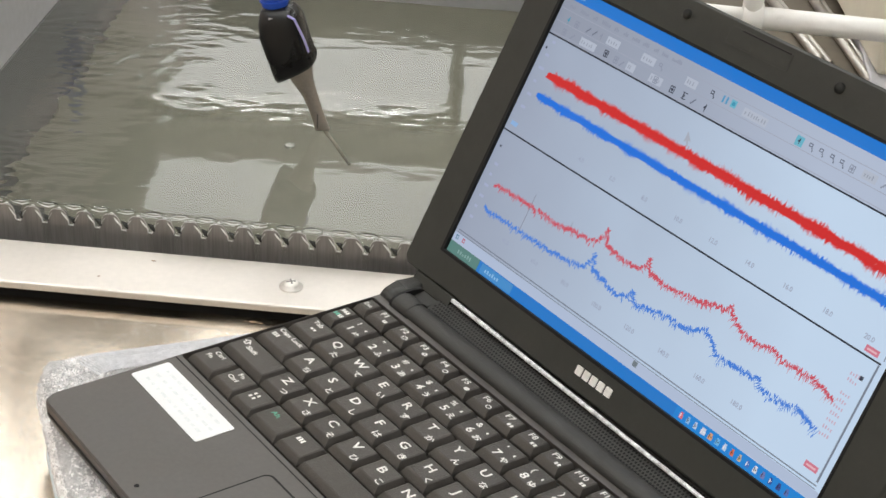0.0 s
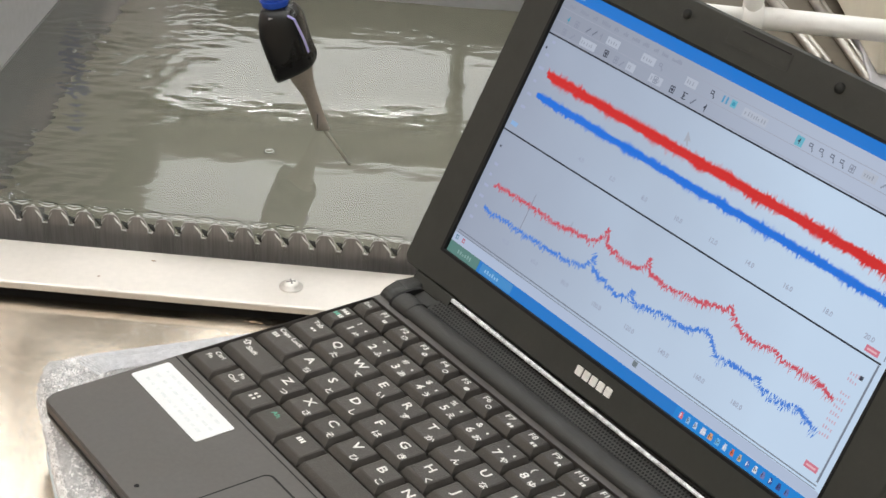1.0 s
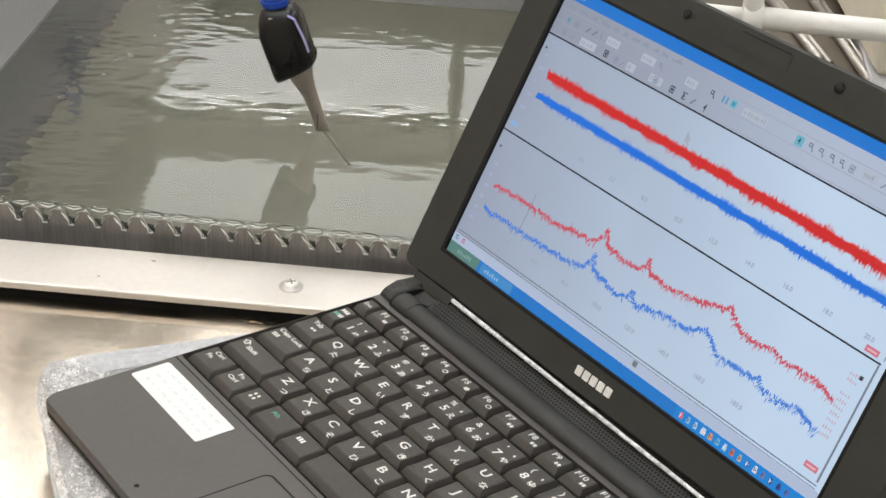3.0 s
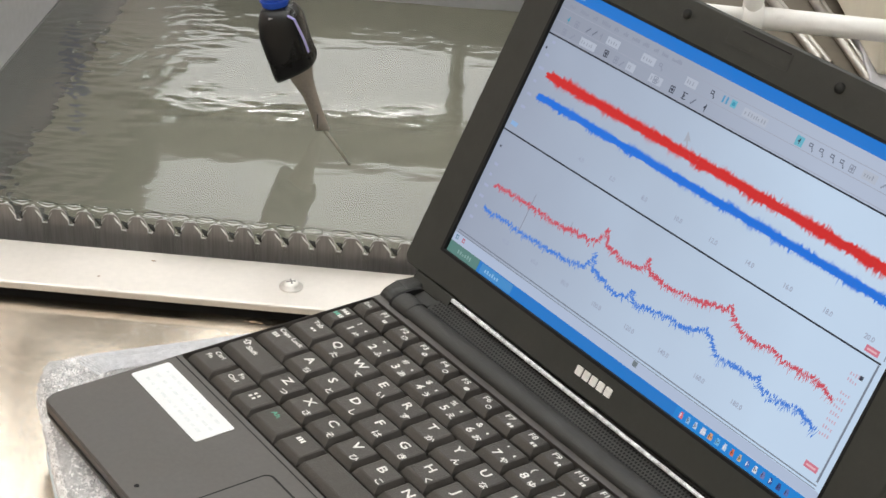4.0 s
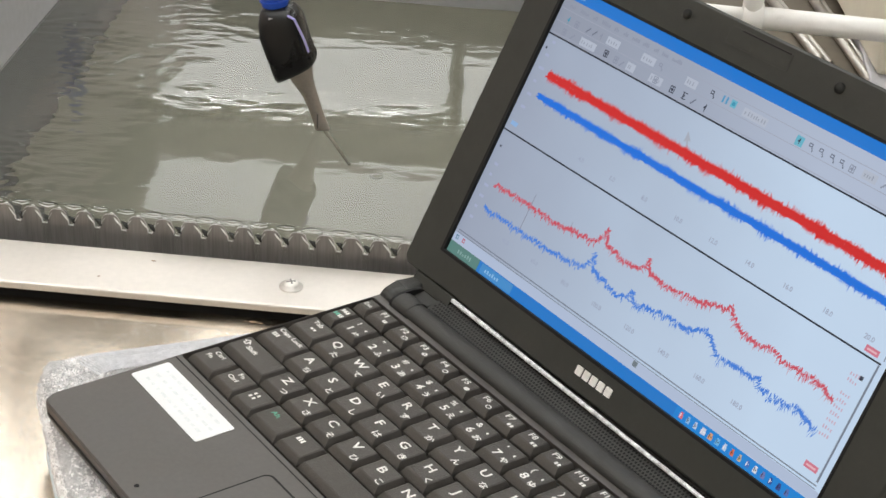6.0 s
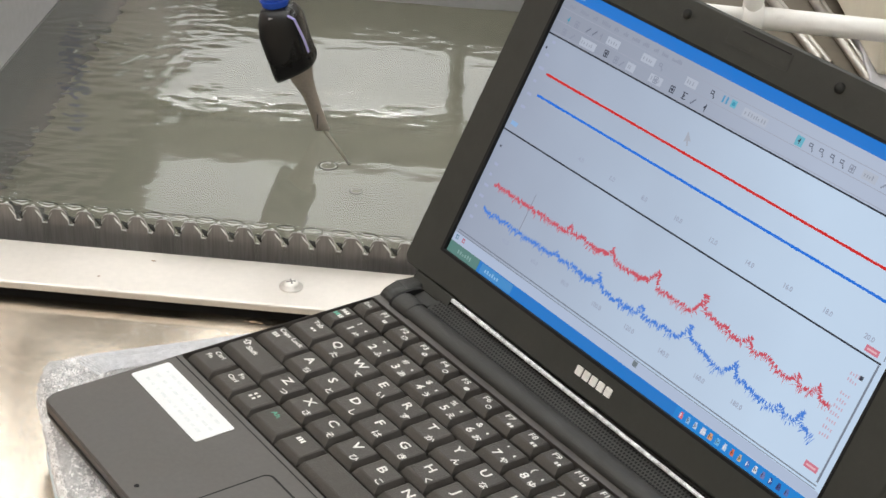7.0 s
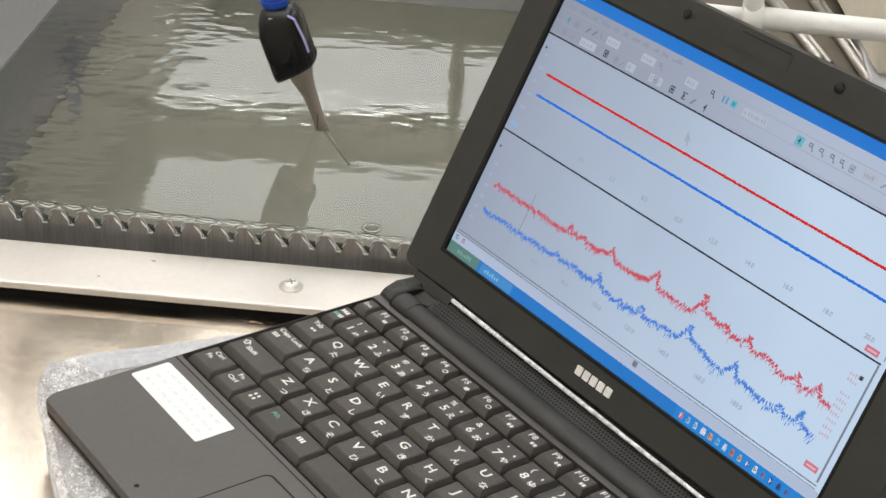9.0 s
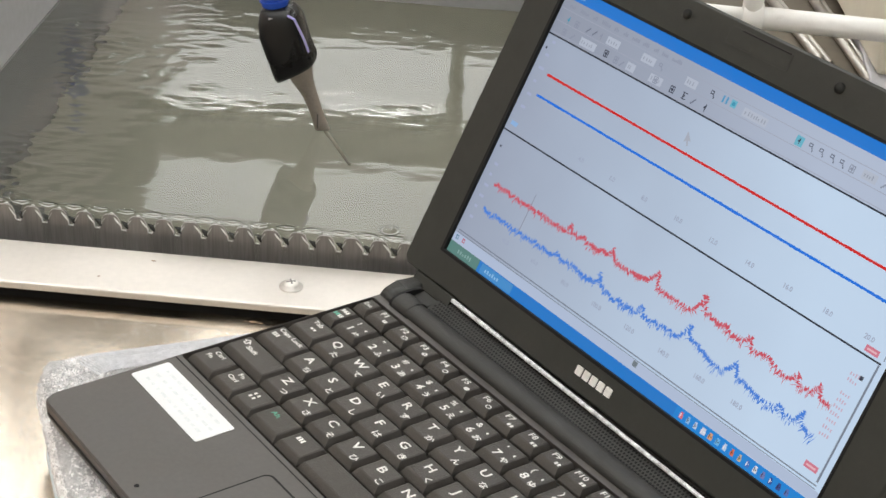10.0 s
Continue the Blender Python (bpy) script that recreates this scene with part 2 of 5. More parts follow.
# ---- steel table in front of the tank ----
def steel_table():
    t = thing("steel_table", TANK @ Matrix.Translation((0.2, -0.4, 0)), "worn brushed stainless steel worktable beside the water tank", "table")
    edge = [(-0.80, 0.0), (0.0, 0.0), (0.0016, -0.0006), (0.003, -0.0022), (0.003, -0.020), (0.001, -0.020), (0.001, -0.003), (-0.80, -0.003)]
    turn = Matrix(((0, 0, 1, 0), (1, 0, 0, 0), (0, 1, 0, 0), (0, 0, 0, 1)))
    part("tabletop", prism(B(), edge, -0.9, 1.1, TANK @ turn), STEEL_TABLE, t)
    bm = B()
    rnd = random.Random(15)
    for k in range(46):
        a, v, w, L, ang = rnd.uniform(-0.22, 0.16), rnd.uniform(-0.20, -0.004), rnd.uniform(0.00012, 0.0004), rnd.uniform(0.004, 0.022), rnd.gauss(0.15, 0.35)
        m = TANK @ Matrix.Translation((a, v, 0.00012)) @ Matrix.Rotation(ang, 4, "Z")
        bm.faces.new([bm.verts.new(m @ Vector(p)) for p in ((-L / 2, 0, 0), (0, -w, 0), (L / 2, 0, 0), (0, w, 0))])
    tagged(part("scratching", bm, SCRATCH, t, "fine bright scratches"), kind="stuff")
    for a, v, r in ((0.1225, -0.0036, 0.0013), (0.1262, -0.0040, 0.0009), (0.1188, -0.0032, 0.0006)):
        bm = B()
        bm.faces.new([bm.verts.new(TANK @ Vector((a + r * (1 + 0.35 * noise.noise(Vector((k * 0.9, r * 900, 0)))) * 1.5 * math.cos(k * math.pi / 10), v + r * (1 + 0.35 * noise.noise(Vector((k * 0.9, 5, r * 900)))) * 0.7 * math.sin(k * math.pi / 10), 0.00010))) for k in range(20)])
        part("rust_stain", bm, RUST, t, "small rusty brown stain")
    for a, b in ((-0.86, -0.76), (1.06, -0.76), (-0.86, -0.04), (1.06, -0.04)):
        part("leg", tube(B(), [(a, b, -0.80), (a, b, -0.003)], 0.018, 12, TANK), CHROME, t)
    for b in (-0.76, -0.04):
        part("stretcher", box(B(), (-0.86, b - 0.012, -0.62), (1.06, b + 0.012, -0.59), TANK), CHROME, t)
    return t


steel_table()


# ---- water tank ----
def tooth_line():
    """Outline of the notched weir along u, from one end to the other."""
    pts = []
    first = FIRST - 5 * PITCH
    u = first
    while u < RIGHT_WALL + PITCH:
        # dome of a tooth between two slots
        for k in range(-6, 7):
            s = k / 6.0
            drop = 0.0062 * abs(s) ** 4.2
            pts.append((u + s * (PITCH / 2 - 0.0015), WATER_Z + 0.0008 - drop))
        pts.append((u + PITCH / 2 - 0.0013, WATER_Z - 0.0076))
        pts.append((u + PITCH / 2 + 0.0013, WATER_Z - 0.0076))
        u += PITCH
    return [p for p in pts if LEFT_WALL <= p[0] <= RIGHT_WALL]


def water_tank():
    t = thing("water_tank", TANK @ Matrix.Translation((0.2, 0.3, -0.8)), "stainless steel water tank with a notched overflow weir, full", "water tank")
    # flange with its folded lip
    prof = [(0.0, FLANGE_Z - 0.0035), (0.0008, FLANGE_Z - 0.0035), (0.0008, FLANGE_Z - 0.0012), (0.0398, FLANGE_Z - 0.0012), (0.0398, FLANGE_Z), (0.0012, FLANGE_Z), (0.0003, FLANGE_Z - 0.0004), (0.0, FLANGE_Z - 0.0012)]
    turn = Matrix(((0, 0, 1, 0), (1, 0, 0, 0), (0, 1, 0, 0), (0, 0, 0, 1)))
    part("flange", prism(B(), prof, LEFT_WALL - 0.35, RIGHT_WALL + 0.06, TANK @ turn), FLANGE_STEEL, t, "satin steel flange with faint scratches")
    for a, v, L in ((0.0662, 0.0316, 0.0022), (0.0444, 0.0124, 0.0013)):
        part("mark", prism(B(), rounded(a - L / 2, v - 0.0005, a + L / 2, v + 0.0005, 0.0004, 2), FLANGE_Z, FLANGE_Z + 0.0001, TANK), RUST, t, "tiny brown mark")
    # added black strip that paints the shadow in the gap under the flange
    part("seal", box(B(), (LEFT_WALL - 0.35, 0.0046, -0.012), (RIGHT_WALL + 0.06, 0.0070, FLANGE_Z - 0.0014), TANK), GAP_SHADE, t, "added black strip for the shade under the flange")
    # screw
    sc = TANK @ Matrix.Translation((0.1365, 0.0184, FLANGE_Z))
    bm = B()
    rings = []
    for r, z in ((0.0056, 0.0), (0.0056, 0.0008), (0.0042, 0.0009), (0.0041, 0.0018), (0.0030, 0.0027), (0.0012, 0.0031)):
        rings.append([bm.verts.new(sc @ Vector((r * math.cos(k * math.pi / 12), r * math.sin(k * math.pi / 12), z))) for k in range(24)])
    for a, b in zip(rings, rings[1:]):
        for k in range(24):
            bm.faces.new((a[k], a[(k + 1) % 24], b[(k + 1) % 24], b[k]))
    bm.faces.new(rings[-1])
    scr = part("screw", bm, SATIN, t, "domed cross-head steel screw with washer", smooth=True)
    bm = B()
    for r in (0, 90):
        box(bm, (-0.0022, -0.00035, 0.0026), (0.0022, 0.00035, 0.00325), sc @ Matrix.Rotation(radians(r + 20), 4, "Z"))
    part("cross_slot", bm, WEIR_STEEL, scr)
    # notched weir plate
    top = tooth_line()
    bm = B()
    n = len(top)
    f0 = [bm.verts.new(TANK @ Vector((a, weir_v(a) - 0.0015, z))) for a, z in top]
    f1 = [bm.verts.new(TANK @ Vector((a, weir_v(a), z))) for a, z in top]
    g0 = [bm.verts.new(TANK @ Vector((a, weir_v(a) - 0.0015, -0.10))) for a, z in top]
    g1 = [bm.verts.new(TANK @ Vector((a, weir_v(a), -0.10))) for a, z in top]
    for i in range(n - 1):
        bm.faces.new((g0[i], g0[i + 1], f0[i + 1], f0[i]))
        bm.faces.new((g1[i + 1], g1[i], f1[i], f1[i + 1]))
        bm.faces.new((f0[i], f0[i + 1], f1[i + 1], f1[i]))
    weir = part("overflow_weir", bm, WEIR_STEEL, t, "dark steel weir with rounded teeth and slots")
    # highlight of the water line on the teeth, put into a thin bright tube
    part("wet_edge", tube(B(), [(a, weir_v(a) - 0.0012, z + 0.0001) for a, z in top], 0.00011, 5, TANK), SATIN, weir, "highlight along the wet teeth, built as a bright tube", smooth=True)
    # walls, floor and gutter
    # added facing: its dark colour stands for the dim band below the waterline
    part("liner", box(B(), (LEFT_WALL - 0.0005, 0.058, -0.13), (LEFT_WALL + 0.0015, FAR_WALL, WATER_Z - 0.0004), TANK), WALL_SHADE, t, "added dark facing that darkens the wall below the waterline")
    part("left_wall", box(B(), (LEFT_WALL - 0.022, 0.0425, -0.15), (LEFT_WALL, FAR_WALL + 0.02, 0.062), TANK, 0.001, 1), TANK_STEEL, t)
    part("right_wall", box(B(), (RIGHT_WALL, 0.0425, -0.15), (RIGHT_WALL + 0.022, FAR_WALL + 0.02, 0.030), TANK, 0.001, 1), TANK_STEEL, t)
    part("far_wall", box(B(), (LEFT_WALL, FAR_WALL, -0.15), (RIGHT_WALL, FAR_WALL + 0.02, 0.030), TANK, 0.001, 1), TANK_STEEL, t)
    part("tank_floor", box(B(), (LEFT_WALL, 0.056, -0.16), (RIGHT_WALL, FAR_WALL, -0.13), TANK), TANK_BOTTOM, t)
    # gutter set high, out of view, so pale steel bounces light onto the weir
    part("gutter", box(B(), (LEFT_WALL - 0.02, 0.0390, -0.016), (RIGHT_WALL + 0.02, 0.0405, -0.008), TANK), TANK_STEEL, t)
    part("gutter_floor", box(B(), (LEFT_WALL - 0.02, 0.0405, -0.016), (RIGHT_WALL + 0.02, 0.0600, -0.012), TANK), TANK_STEEL, t)
    part("front_wall", box(B(), (LEFT_WALL - 0.03, 0.0365, -0.16), (RIGHT_WALL + 0.03, 0.0385, FLANGE_Z - 0.0015), TANK), TANK_STEEL, t)
    part("cabinet", box(B(), (LEFT_WALL - 0.03, 0.0385, -0.80), (RIGHT_WALL + 0.03, FAR_WALL + 0.02, -0.162), TANK), TANK_STEEL, t)
    return t


water_tank()

# ---- water ----
def ripple(u, v):
    calm = 0.60 + 4.2 * max(0.0, min(1.0, (0.045 - u) / 0.08))
    p = Vector((u * 26, v * 52, 3.1))
    q = Vector((u * 70, v * 165, 7.7))
    h = noise.noise(p) * 11e-6 + noise.noise(q) * 7e-6
    r = math.hypot(u - 0.125, v - 0.172)
    h += 1.2e-6 * math.cos(r * 520) * math.exp(-r * 14)
    patch = max(0.10, 0.35 + 0.9 * noise.noise(Vector((u * 16 + 4, v * 16, 1.3))))
    h += patch * noise.noise(Vector((u * 110, v * 210, 2.2))) * 17e-6 * (1 + 3.0 * max(0.0, min(1.0, (0.045 - u) / 0.08)))
    for wu, wv, high in WAVELETS:
        du, dv = (u - wu) / 0.0062, (v - wv) / 0.0024
        if abs(du) < 3 and abs(dv) < 3:
            h += high / RIPPLE / calm * math.exp(-du * du - dv * dv)
    return h * calm * RIPPLE


def wavelets():
    """Short steep crests, thick on the side where the flow comes in."""
    rnd = random.Random(5)
    out = []
    for k in range(64):
        out.append((rnd.uniform(-0.07, 0.050), rnd.uniform(0.062, 0.34), rnd.uniform(70e-6, 180e-6) * rnd.choice((1, 1, -1))))
    return out


RIPPLE = 3.4
WAVELETS = wavelets()


def water_sheet():
    bm = B()
    nu, nv = 300, 330
    u0, u1, v1 = LEFT_WALL - 0.012, RIGHT_WALL + 0.012, FAR_WALL + 0.008
    grid = []
    for j in range(nv + 1):
        row = []
        for i in range(nu + 1):
            u = u0 + (u1 - u0) * i / nu
            v = weir_v(u) + 0.0002 + (v1 - weir_v(u)) * (j / nv) ** 1.25
            row.append(bm.verts.new(TANK @ Vector((u, v, WATER_Z + ripple(u, v)))))
        grid.append(row)
    for a, b in zip(grid, grid[1:]):
        for i in range(nu):
            bm.faces.new((a[i], a[i + 1], b[i + 1], b[i]))
    ob = part("water", bm, WATER, None, "", True, TANK @ Matrix.Translation((0.2, 0.3, WATER_Z)))
    ob.visible_shadow = False
    return tagged(ob, "clear rippled water filling the steel tank", "water", kind="structure")


water = water_sheet()


def spill_lip(seed):
    """Water that sags through one slot of the weir, with painted glints and shade."""
    rnd = random.Random(seed)
    base = TANK @ Matrix.Translation((0, weir_v(0.1), WATER_Z))
    t = thing("water_spill", base, "thin lip of water running through a weir slot", "water", "water lips in the weir slots")
    bm = B()
    rows = []
    path = [(0.0075, 0.0003, 0.0), (0.0058, 0.0003, 0.10), (0.0042, 0.0001, 0.42), (0.0028, -0.0003, 0.85), (0.0014, -0.0008, 0.80), (0.0002, -0.0014, 0.95), (-0.0012, -0.0028, 1.05), (-0.0022, -0.0052, 0.9), (-0.0026, -0.0100, 0.7), (-0.0027, -0.0200, 0.6)]
    skew = rnd.uniform(-0.25, 0.25)
    for v, z, f in path:
        row = []
        for k in range(-7, 8):
            s = k / 7.0
            narrow = 1.0 - 0.72 * max(0.0, min(1.0, (0.002 - v) / 0.0045))
            sag = (0.0044 + rnd.uniform(-0.0003, 0.0003)) * f * (1 - abs(s) ** 1.7) * (1 + skew * s)
            row.append(bm.verts.new(base @ Vector((s * 0.0060 * narrow, v, z - sag))))
        rows.append(row)
    for a, b in zip(rows, rows[1:]):
        for i in range(14):
            bm.faces.new((a[i], a[i + 1], b[i + 1], b[i]))
    ob = part("lip", bm, WATER, t, "", True)
    ob.visible_shadow = False
    j = lambda s: rnd.uniform(-s, s)
    a0, a1 = rnd.randint(5, 40), rnd.randint(150, 185)
    arc = [((0.0050 + j(0.0004)) * math.cos(radians(a)), 0.0042 + (0.0024 + j(0.0003)) * math.sin(radians(a)), 0.00015) for a in range(a0, a1, 15)]
    # dark reflection round the dip, painted on a thin tube
    part("back_rim", tube(B(), arc, [0.0001 + 0.00022 * rnd.random() for _ in arc], 5, base), PAINTED_SHADE, t, "dark reflection round the dip, painted on a tube", smooth=True)
    # glints on the water film, built as pale tubes
    part("rear_glint", tube(B(), [(-0.0040, 0.0052 + j(0.0004), 0.0003), (-0.0006, 0.0047 + j(0.0005), 0.0002), (0.0034, 0.0050 + j(0.0005), 0.0003)], [0.0001, 0.00026 + j(0.0001), 0.0001], 6, base), PAINTED_GLINT, t, "highlight on the water, painted as a pale tube", smooth=True)
    part("glint", tube(B(), [(-0.0044, 0.0034 + j(0.0006), 0.0002), (-0.0018, 0.0024 + j(0.0006), 0.0), (0.0010, 0.0022 + j(0.0006), 0.0), (0.0040, 0.0034 + j(0.0006), 0.0003)], [0.00018, 0.0004 + j(0.00015), 0.0004 + j(0.00015), 0.0002], 6, base), PAINTED_GLINT, t, "highlight on the water, painted as a pale tube", smooth=True)
    part("crest_glint", tube(B(), [(-0.0074, 0.0002, 0.0008), (-0.0062, 0.0003 + j(0.0003), 0.0010), (-0.0050, 0.0004, 0.0004)], [0.0002, 0.00055 + j(0.0002), 0.0002], 6, base), PAINTED_GLINT, t, "highlight on the water, painted as a pale tube", smooth=True)
    part("slot_glint", tube(B(), [(-0.0012, -0.0022, -0.0066), (0.0014, -0.0022, -0.0068)], 0.00038, 6, base), PAINTED_GLINT, t, "highlight on the water, painted as a pale tube", smooth=True)
    part("strand", tube(B(), [(-0.0048, -0.0014, -0.0006), (-0.0034 + j(0.0004), -0.0018, -0.0022), (-0.0014 + j(0.0003), -0.0023, -0.0044), (-0.0010, -0.0024, -0.0066)], [0.0002, 0.00042 + j(0.0001), 0.00040, 0.0003], 6, base), PAINTED_GLINT, t, "highlight on the water, painted as a pale tube", smooth=True)
    part("strand", tube(B(), [(0.0040, -0.0016, -0.0012), (0.0022 + j(0.0003), -0.0021, -0.0036), (0.0012, -0.0024, -0.0064)], [0.0001, 0.00022 + j(0.0001), 0.0002], 6, base), PAINTED_GLINT, t, "highlight on the water, painted as a pale tube", smooth=True)
    # shade inside the slot, painted as a dark swelling tube
    part("under_shade", tube(B(), [(-0.0010, -0.0018, -0.0022), (0.0012, -0.0022, -0.0034 + j(0.0004)), (0.0018 + j(0.0002), -0.0020, -0.0058)], [0.0004, 0.0013, 0.0005], 6, base), PAINTED_SHADE, t, "shade under the lip, put into a dark tube", smooth=True)
    return t


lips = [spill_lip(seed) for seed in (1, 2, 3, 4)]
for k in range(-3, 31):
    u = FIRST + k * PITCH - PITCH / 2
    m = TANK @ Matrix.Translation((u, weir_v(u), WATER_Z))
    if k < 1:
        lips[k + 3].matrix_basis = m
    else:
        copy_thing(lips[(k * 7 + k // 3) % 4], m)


def bubble(name, r):
    bm = B()
    rings = []
    for k in range(7):
        a = math.pi / 2 * k / 6
        rr, z = r * math.cos(a), 0.62 * r * math.sin(a)
        rings.append([bm.verts.new(Vector((rr * math.cos(i * math.pi / 10), rr * math.sin(i * math.pi / 10), z))) for i in range(20)] if k < 6 else [bm.verts.new(Vector((0, 0, z)))])
    skirt = [bm.verts.new(Vector((1.7 * r * math.cos(i * math.pi / 10), 1.7 * r * math.sin(i * math.pi / 10), -0.0006))) for i in range(20)]
    for i in range(20):
        bm.faces.new((skirt[i], skirt[(i + 1) % 20], rings[0][(i + 1) % 20], rings[0][i]))
    for a, b in zip(rings, rings[1:]):
        for i in range(20):
            if len(b) > 1:
                bm.faces.new((a[i], a[(i + 1) % 20], b[(i + 1) % 20], b[i]))
            else:
                bm.faces.new((a[i], a[(i + 1) % 20], b[0]))
    ob = part(name, bm, WATER, None, "", True, Matrix())
    ob.visible_shadow = False
    loop = [(r * 1.15 * math.cos(i * math.pi / 12), r * 1.15 * math.sin(i * math.pi / 12), 0.0002) for i in range(2, 25)]
    # dark and bright reflections round the bubble, painted on thin tubes
    part("dark_rim", tube(B(), [(r * 1.4 * x / (r * 1.15), r * 1.4 * y / (r * 1.15), 0.0001) for x, y, z in loop], 0.00028, 5), PAINTED_SHADE, ob, smooth=True)
    part("bright_rim", tube(B(), loop, 0.00030, 5), PAINTED_GLINT, ob, smooth=True)
    part("glint", tube(B(), [(-0.45 * r, -0.2 * r, 0.60 * r), (0.35 * r, -0.3 * r, 0.60 * r)], 0.00035, 6), PAINTED_GLINT, ob, smooth=True)
    return tagged(ob, "small clear air bubble floating on the water", "bubble", "bubbles on the water")


bubbles = [bubble("bubble", r) for r in (0.0020, 0.0026, 0.0024, 0.0036)]


# ---- probe ----
TIP = TANK @ Matrix.Translation((-0.0034, -0.0067, 0.0003))


def probe():
    p = thing("sound_probe", TIP @ Matrix.Translation((0.1284, 0.179, 0.0)), "black-sleeved steel sound probe dipping into the water", "probe")
    Y = 0.179
    # sleeve: tapered block leaning on its axis
    bm = B()
    secs = [(Vector((0.1030, 0.0900)), 0.0055, 0.006), (Vector((0.1038, 0.0885)), 0.0090, 0.009), (Vector((0.1050, 0.0840)), 0.0112, 0.011), (Vector((0.1065, 0.0780)), 0.0128, 0.012), (Vector((0.1105, 0.0650)), 0.0124, 0.0125), (Vector((0.1140, 0.0560)), 0.0125, 0.0125), (Vector((0.1146, 0.0540)), 0.0118, 0.0115)]
    side = Vector((0.857, 0.515))
    rings = []
    for i, (c, w, dep) in enumerate(secs):
        sd = Vector((1.0, 0.10)).lerp(side, min(1.0, i / 4)).normalized()
        row = []
        for k in range(24):
            a = 2 * math.pi * k / 24
            ca, sa = math.cos(a), math.sin(a)
            ca = math.copysign(abs(ca) ** 0.55, ca)
            sa = math.copysign(abs(sa) ** 0.55, sa)
            q = c + sd * (w * ca)
            row.append(bm.verts.new(TIP @ Vector((q.x, Y + dep * sa, q.y))))
        rings.append(row)
    for a, b in zip(rings, rings[1:]):
        for k in range(24):
            bm.faces.new((a[k], a[(k + 1) % 24], b[(k + 1) % 24], b[k]))
    bm.faces.new(rings[0])
    bm.faces.new(rings[-1])
    part("sleeve", bm, BLACK_RUBBER, p, "glossy black sleeve", smooth=True)
    # flattened steel stem, forked at its foot
    bm = B()
    secs = [(0.1150, 0.0585, 0.0074, 0.0055), (0.1162, 0.0530, 0.0068, 0.0050), (0.1185, 0.0465, 0.0052, 0.0042), (0.1215, 0.0400, 0.0039, 0.0036), (0.1245, 0.0320, 0.0034, 0.0034), (0.1275, 0.0230, 0.0035, 0.0034), (0.1284, 0.0200, 0.0039, 0.0034)]
    rings = []
    for x, z, w, dep in secs:
        rings.append([bm.verts.new(TIP @ Vector((x + w * math.cos(k * math.pi / 10), Y + dep * math.sin(k * math.pi / 10), z + 0.35 * w * math.cos(k * math.pi / 10)))) for k in range(20)])
    for a, b in zip(rings, rings[1:]):
        for k in range(20):
            bm.faces.new((a[k], a[(k + 1) % 20], b[(k + 1) % 20], b[k]))
    bm.faces.new(rings[-1])
    part("stem", bm, PROBE_STEEL, p, "tapered brushed steel stem", smooth=True)
    for s in (-1, 1):
        part("prong", tube(B(), [(0.1284 + s * 0.0019, Y, 0.0210), (0.1290 + s * 0.0020, Y, 0.0195), (0.1294 + s * 0.0020, Y, 0.0186)], [0.0019, 0.0018, 0.0016], 12, TIP), PROBE_STEEL, p, smooth=True)
    part("submerged_stem", tube(B(), [(0.1294, Y, 0.0186), (0.1345, Y, 0.004), (0.1400, Y, -0.014), (0.1440, Y, -0.026)], [0.0013, 0.0012, 0.0011, 0.0009], 12, TIP), WET_STEEL, p, "dull stem below the water", smooth=True)
    part("groove", box(B(), (0.1262, Y - 0.0041, 0.0215), (0.1270, Y - 0.0030, 0.0300), TIP @ Matrix.Translation((0, 0, 0))), WEIR_STEEL, p)
    # highlight along the sleeve's edge, painted as pale violet tubes
    bm = B()
    for a, b in (((0.1113, 0.0888), (0.1152, 0.0868)), ((0.1152, 0.0868), (0.1205, 0.0758)), ((0.1205, 0.0758), (0.1228, 0.0690))):
        tube(bm, [(a[0], Y - 0.0112, a[1]), (b[0], Y - 0.0112, b[1])], 0.0007, 8, TIP)
    part("edge_strip", bm, SLEEVE_SHEEN, p, "pale violet highlight on the sleeve's edge, painted on tubes")
    part("sleeve_tag", box(B(), (0.1010, Y - 0.0100, 0.0848), (0.1036, Y - 0.0085, 0.0860), TIP), PAPER, p, "tiny white mark")
    # blue clamp and the rod that carries it
    clamp = part("clamp", tube(B(), [(0.1030, Y, 0.0885), (0.1028, Y, 0.0905), (0.1022, Y, 0.094), (0.1015, Y, 0.108)], [0.0060, 0.0072, 0.0069, 0.0075], 20, TIP), BLUE, p, "blue plastic clamp", smooth=True)
    for z in (0.0925, 0.0965):
        part("clamp_ridge", tube(B(), [(0.1024, Y, z), (0.1023, Y, z + 0.0012)], [0.0080, 0.0080], 20, TIP), BLUE, clamp)
    part("rod", tube(B(), [(0.1015, Y, 0.106), (0.099, Y, 0.40)], 0.0060, 16, TIP), CHROME, p, smooth=True)
    part("arm", tube(B(), [(0.099, Y, 0.40), (-0.073, Y + 0.05, 0.40), ], 0.007, 16, TIP), CHROME, p, smooth=True)
    part("post", tube(B(), [(-0.073, Y + 0.05, 0.072), (-0.073, Y + 0.05, 0.42)], 0.008, 16, TIP), CHROME, p, smooth=True)
    return p


probe()


def wall_clamp():
    c = thing("blue_clamp", TANK @ Matrix.Translation((-0.072, 0.34, 0.062)), "blue plastic clamp on the tank's side wall", "clamp")
    part("jaw", box(B(), (-0.098, 0.331, 0.0622), (-0.066, 0.341, 0.070), TANK, 0.002, 2), BLUE, c)
    part("grip", tube(B(), [(-0.0660, 0.336, 0.046), (-0.0655, 0.336, 0.100)], 0.0040, 14, TANK), BLUE, c, smooth=True)


wall_clamp()

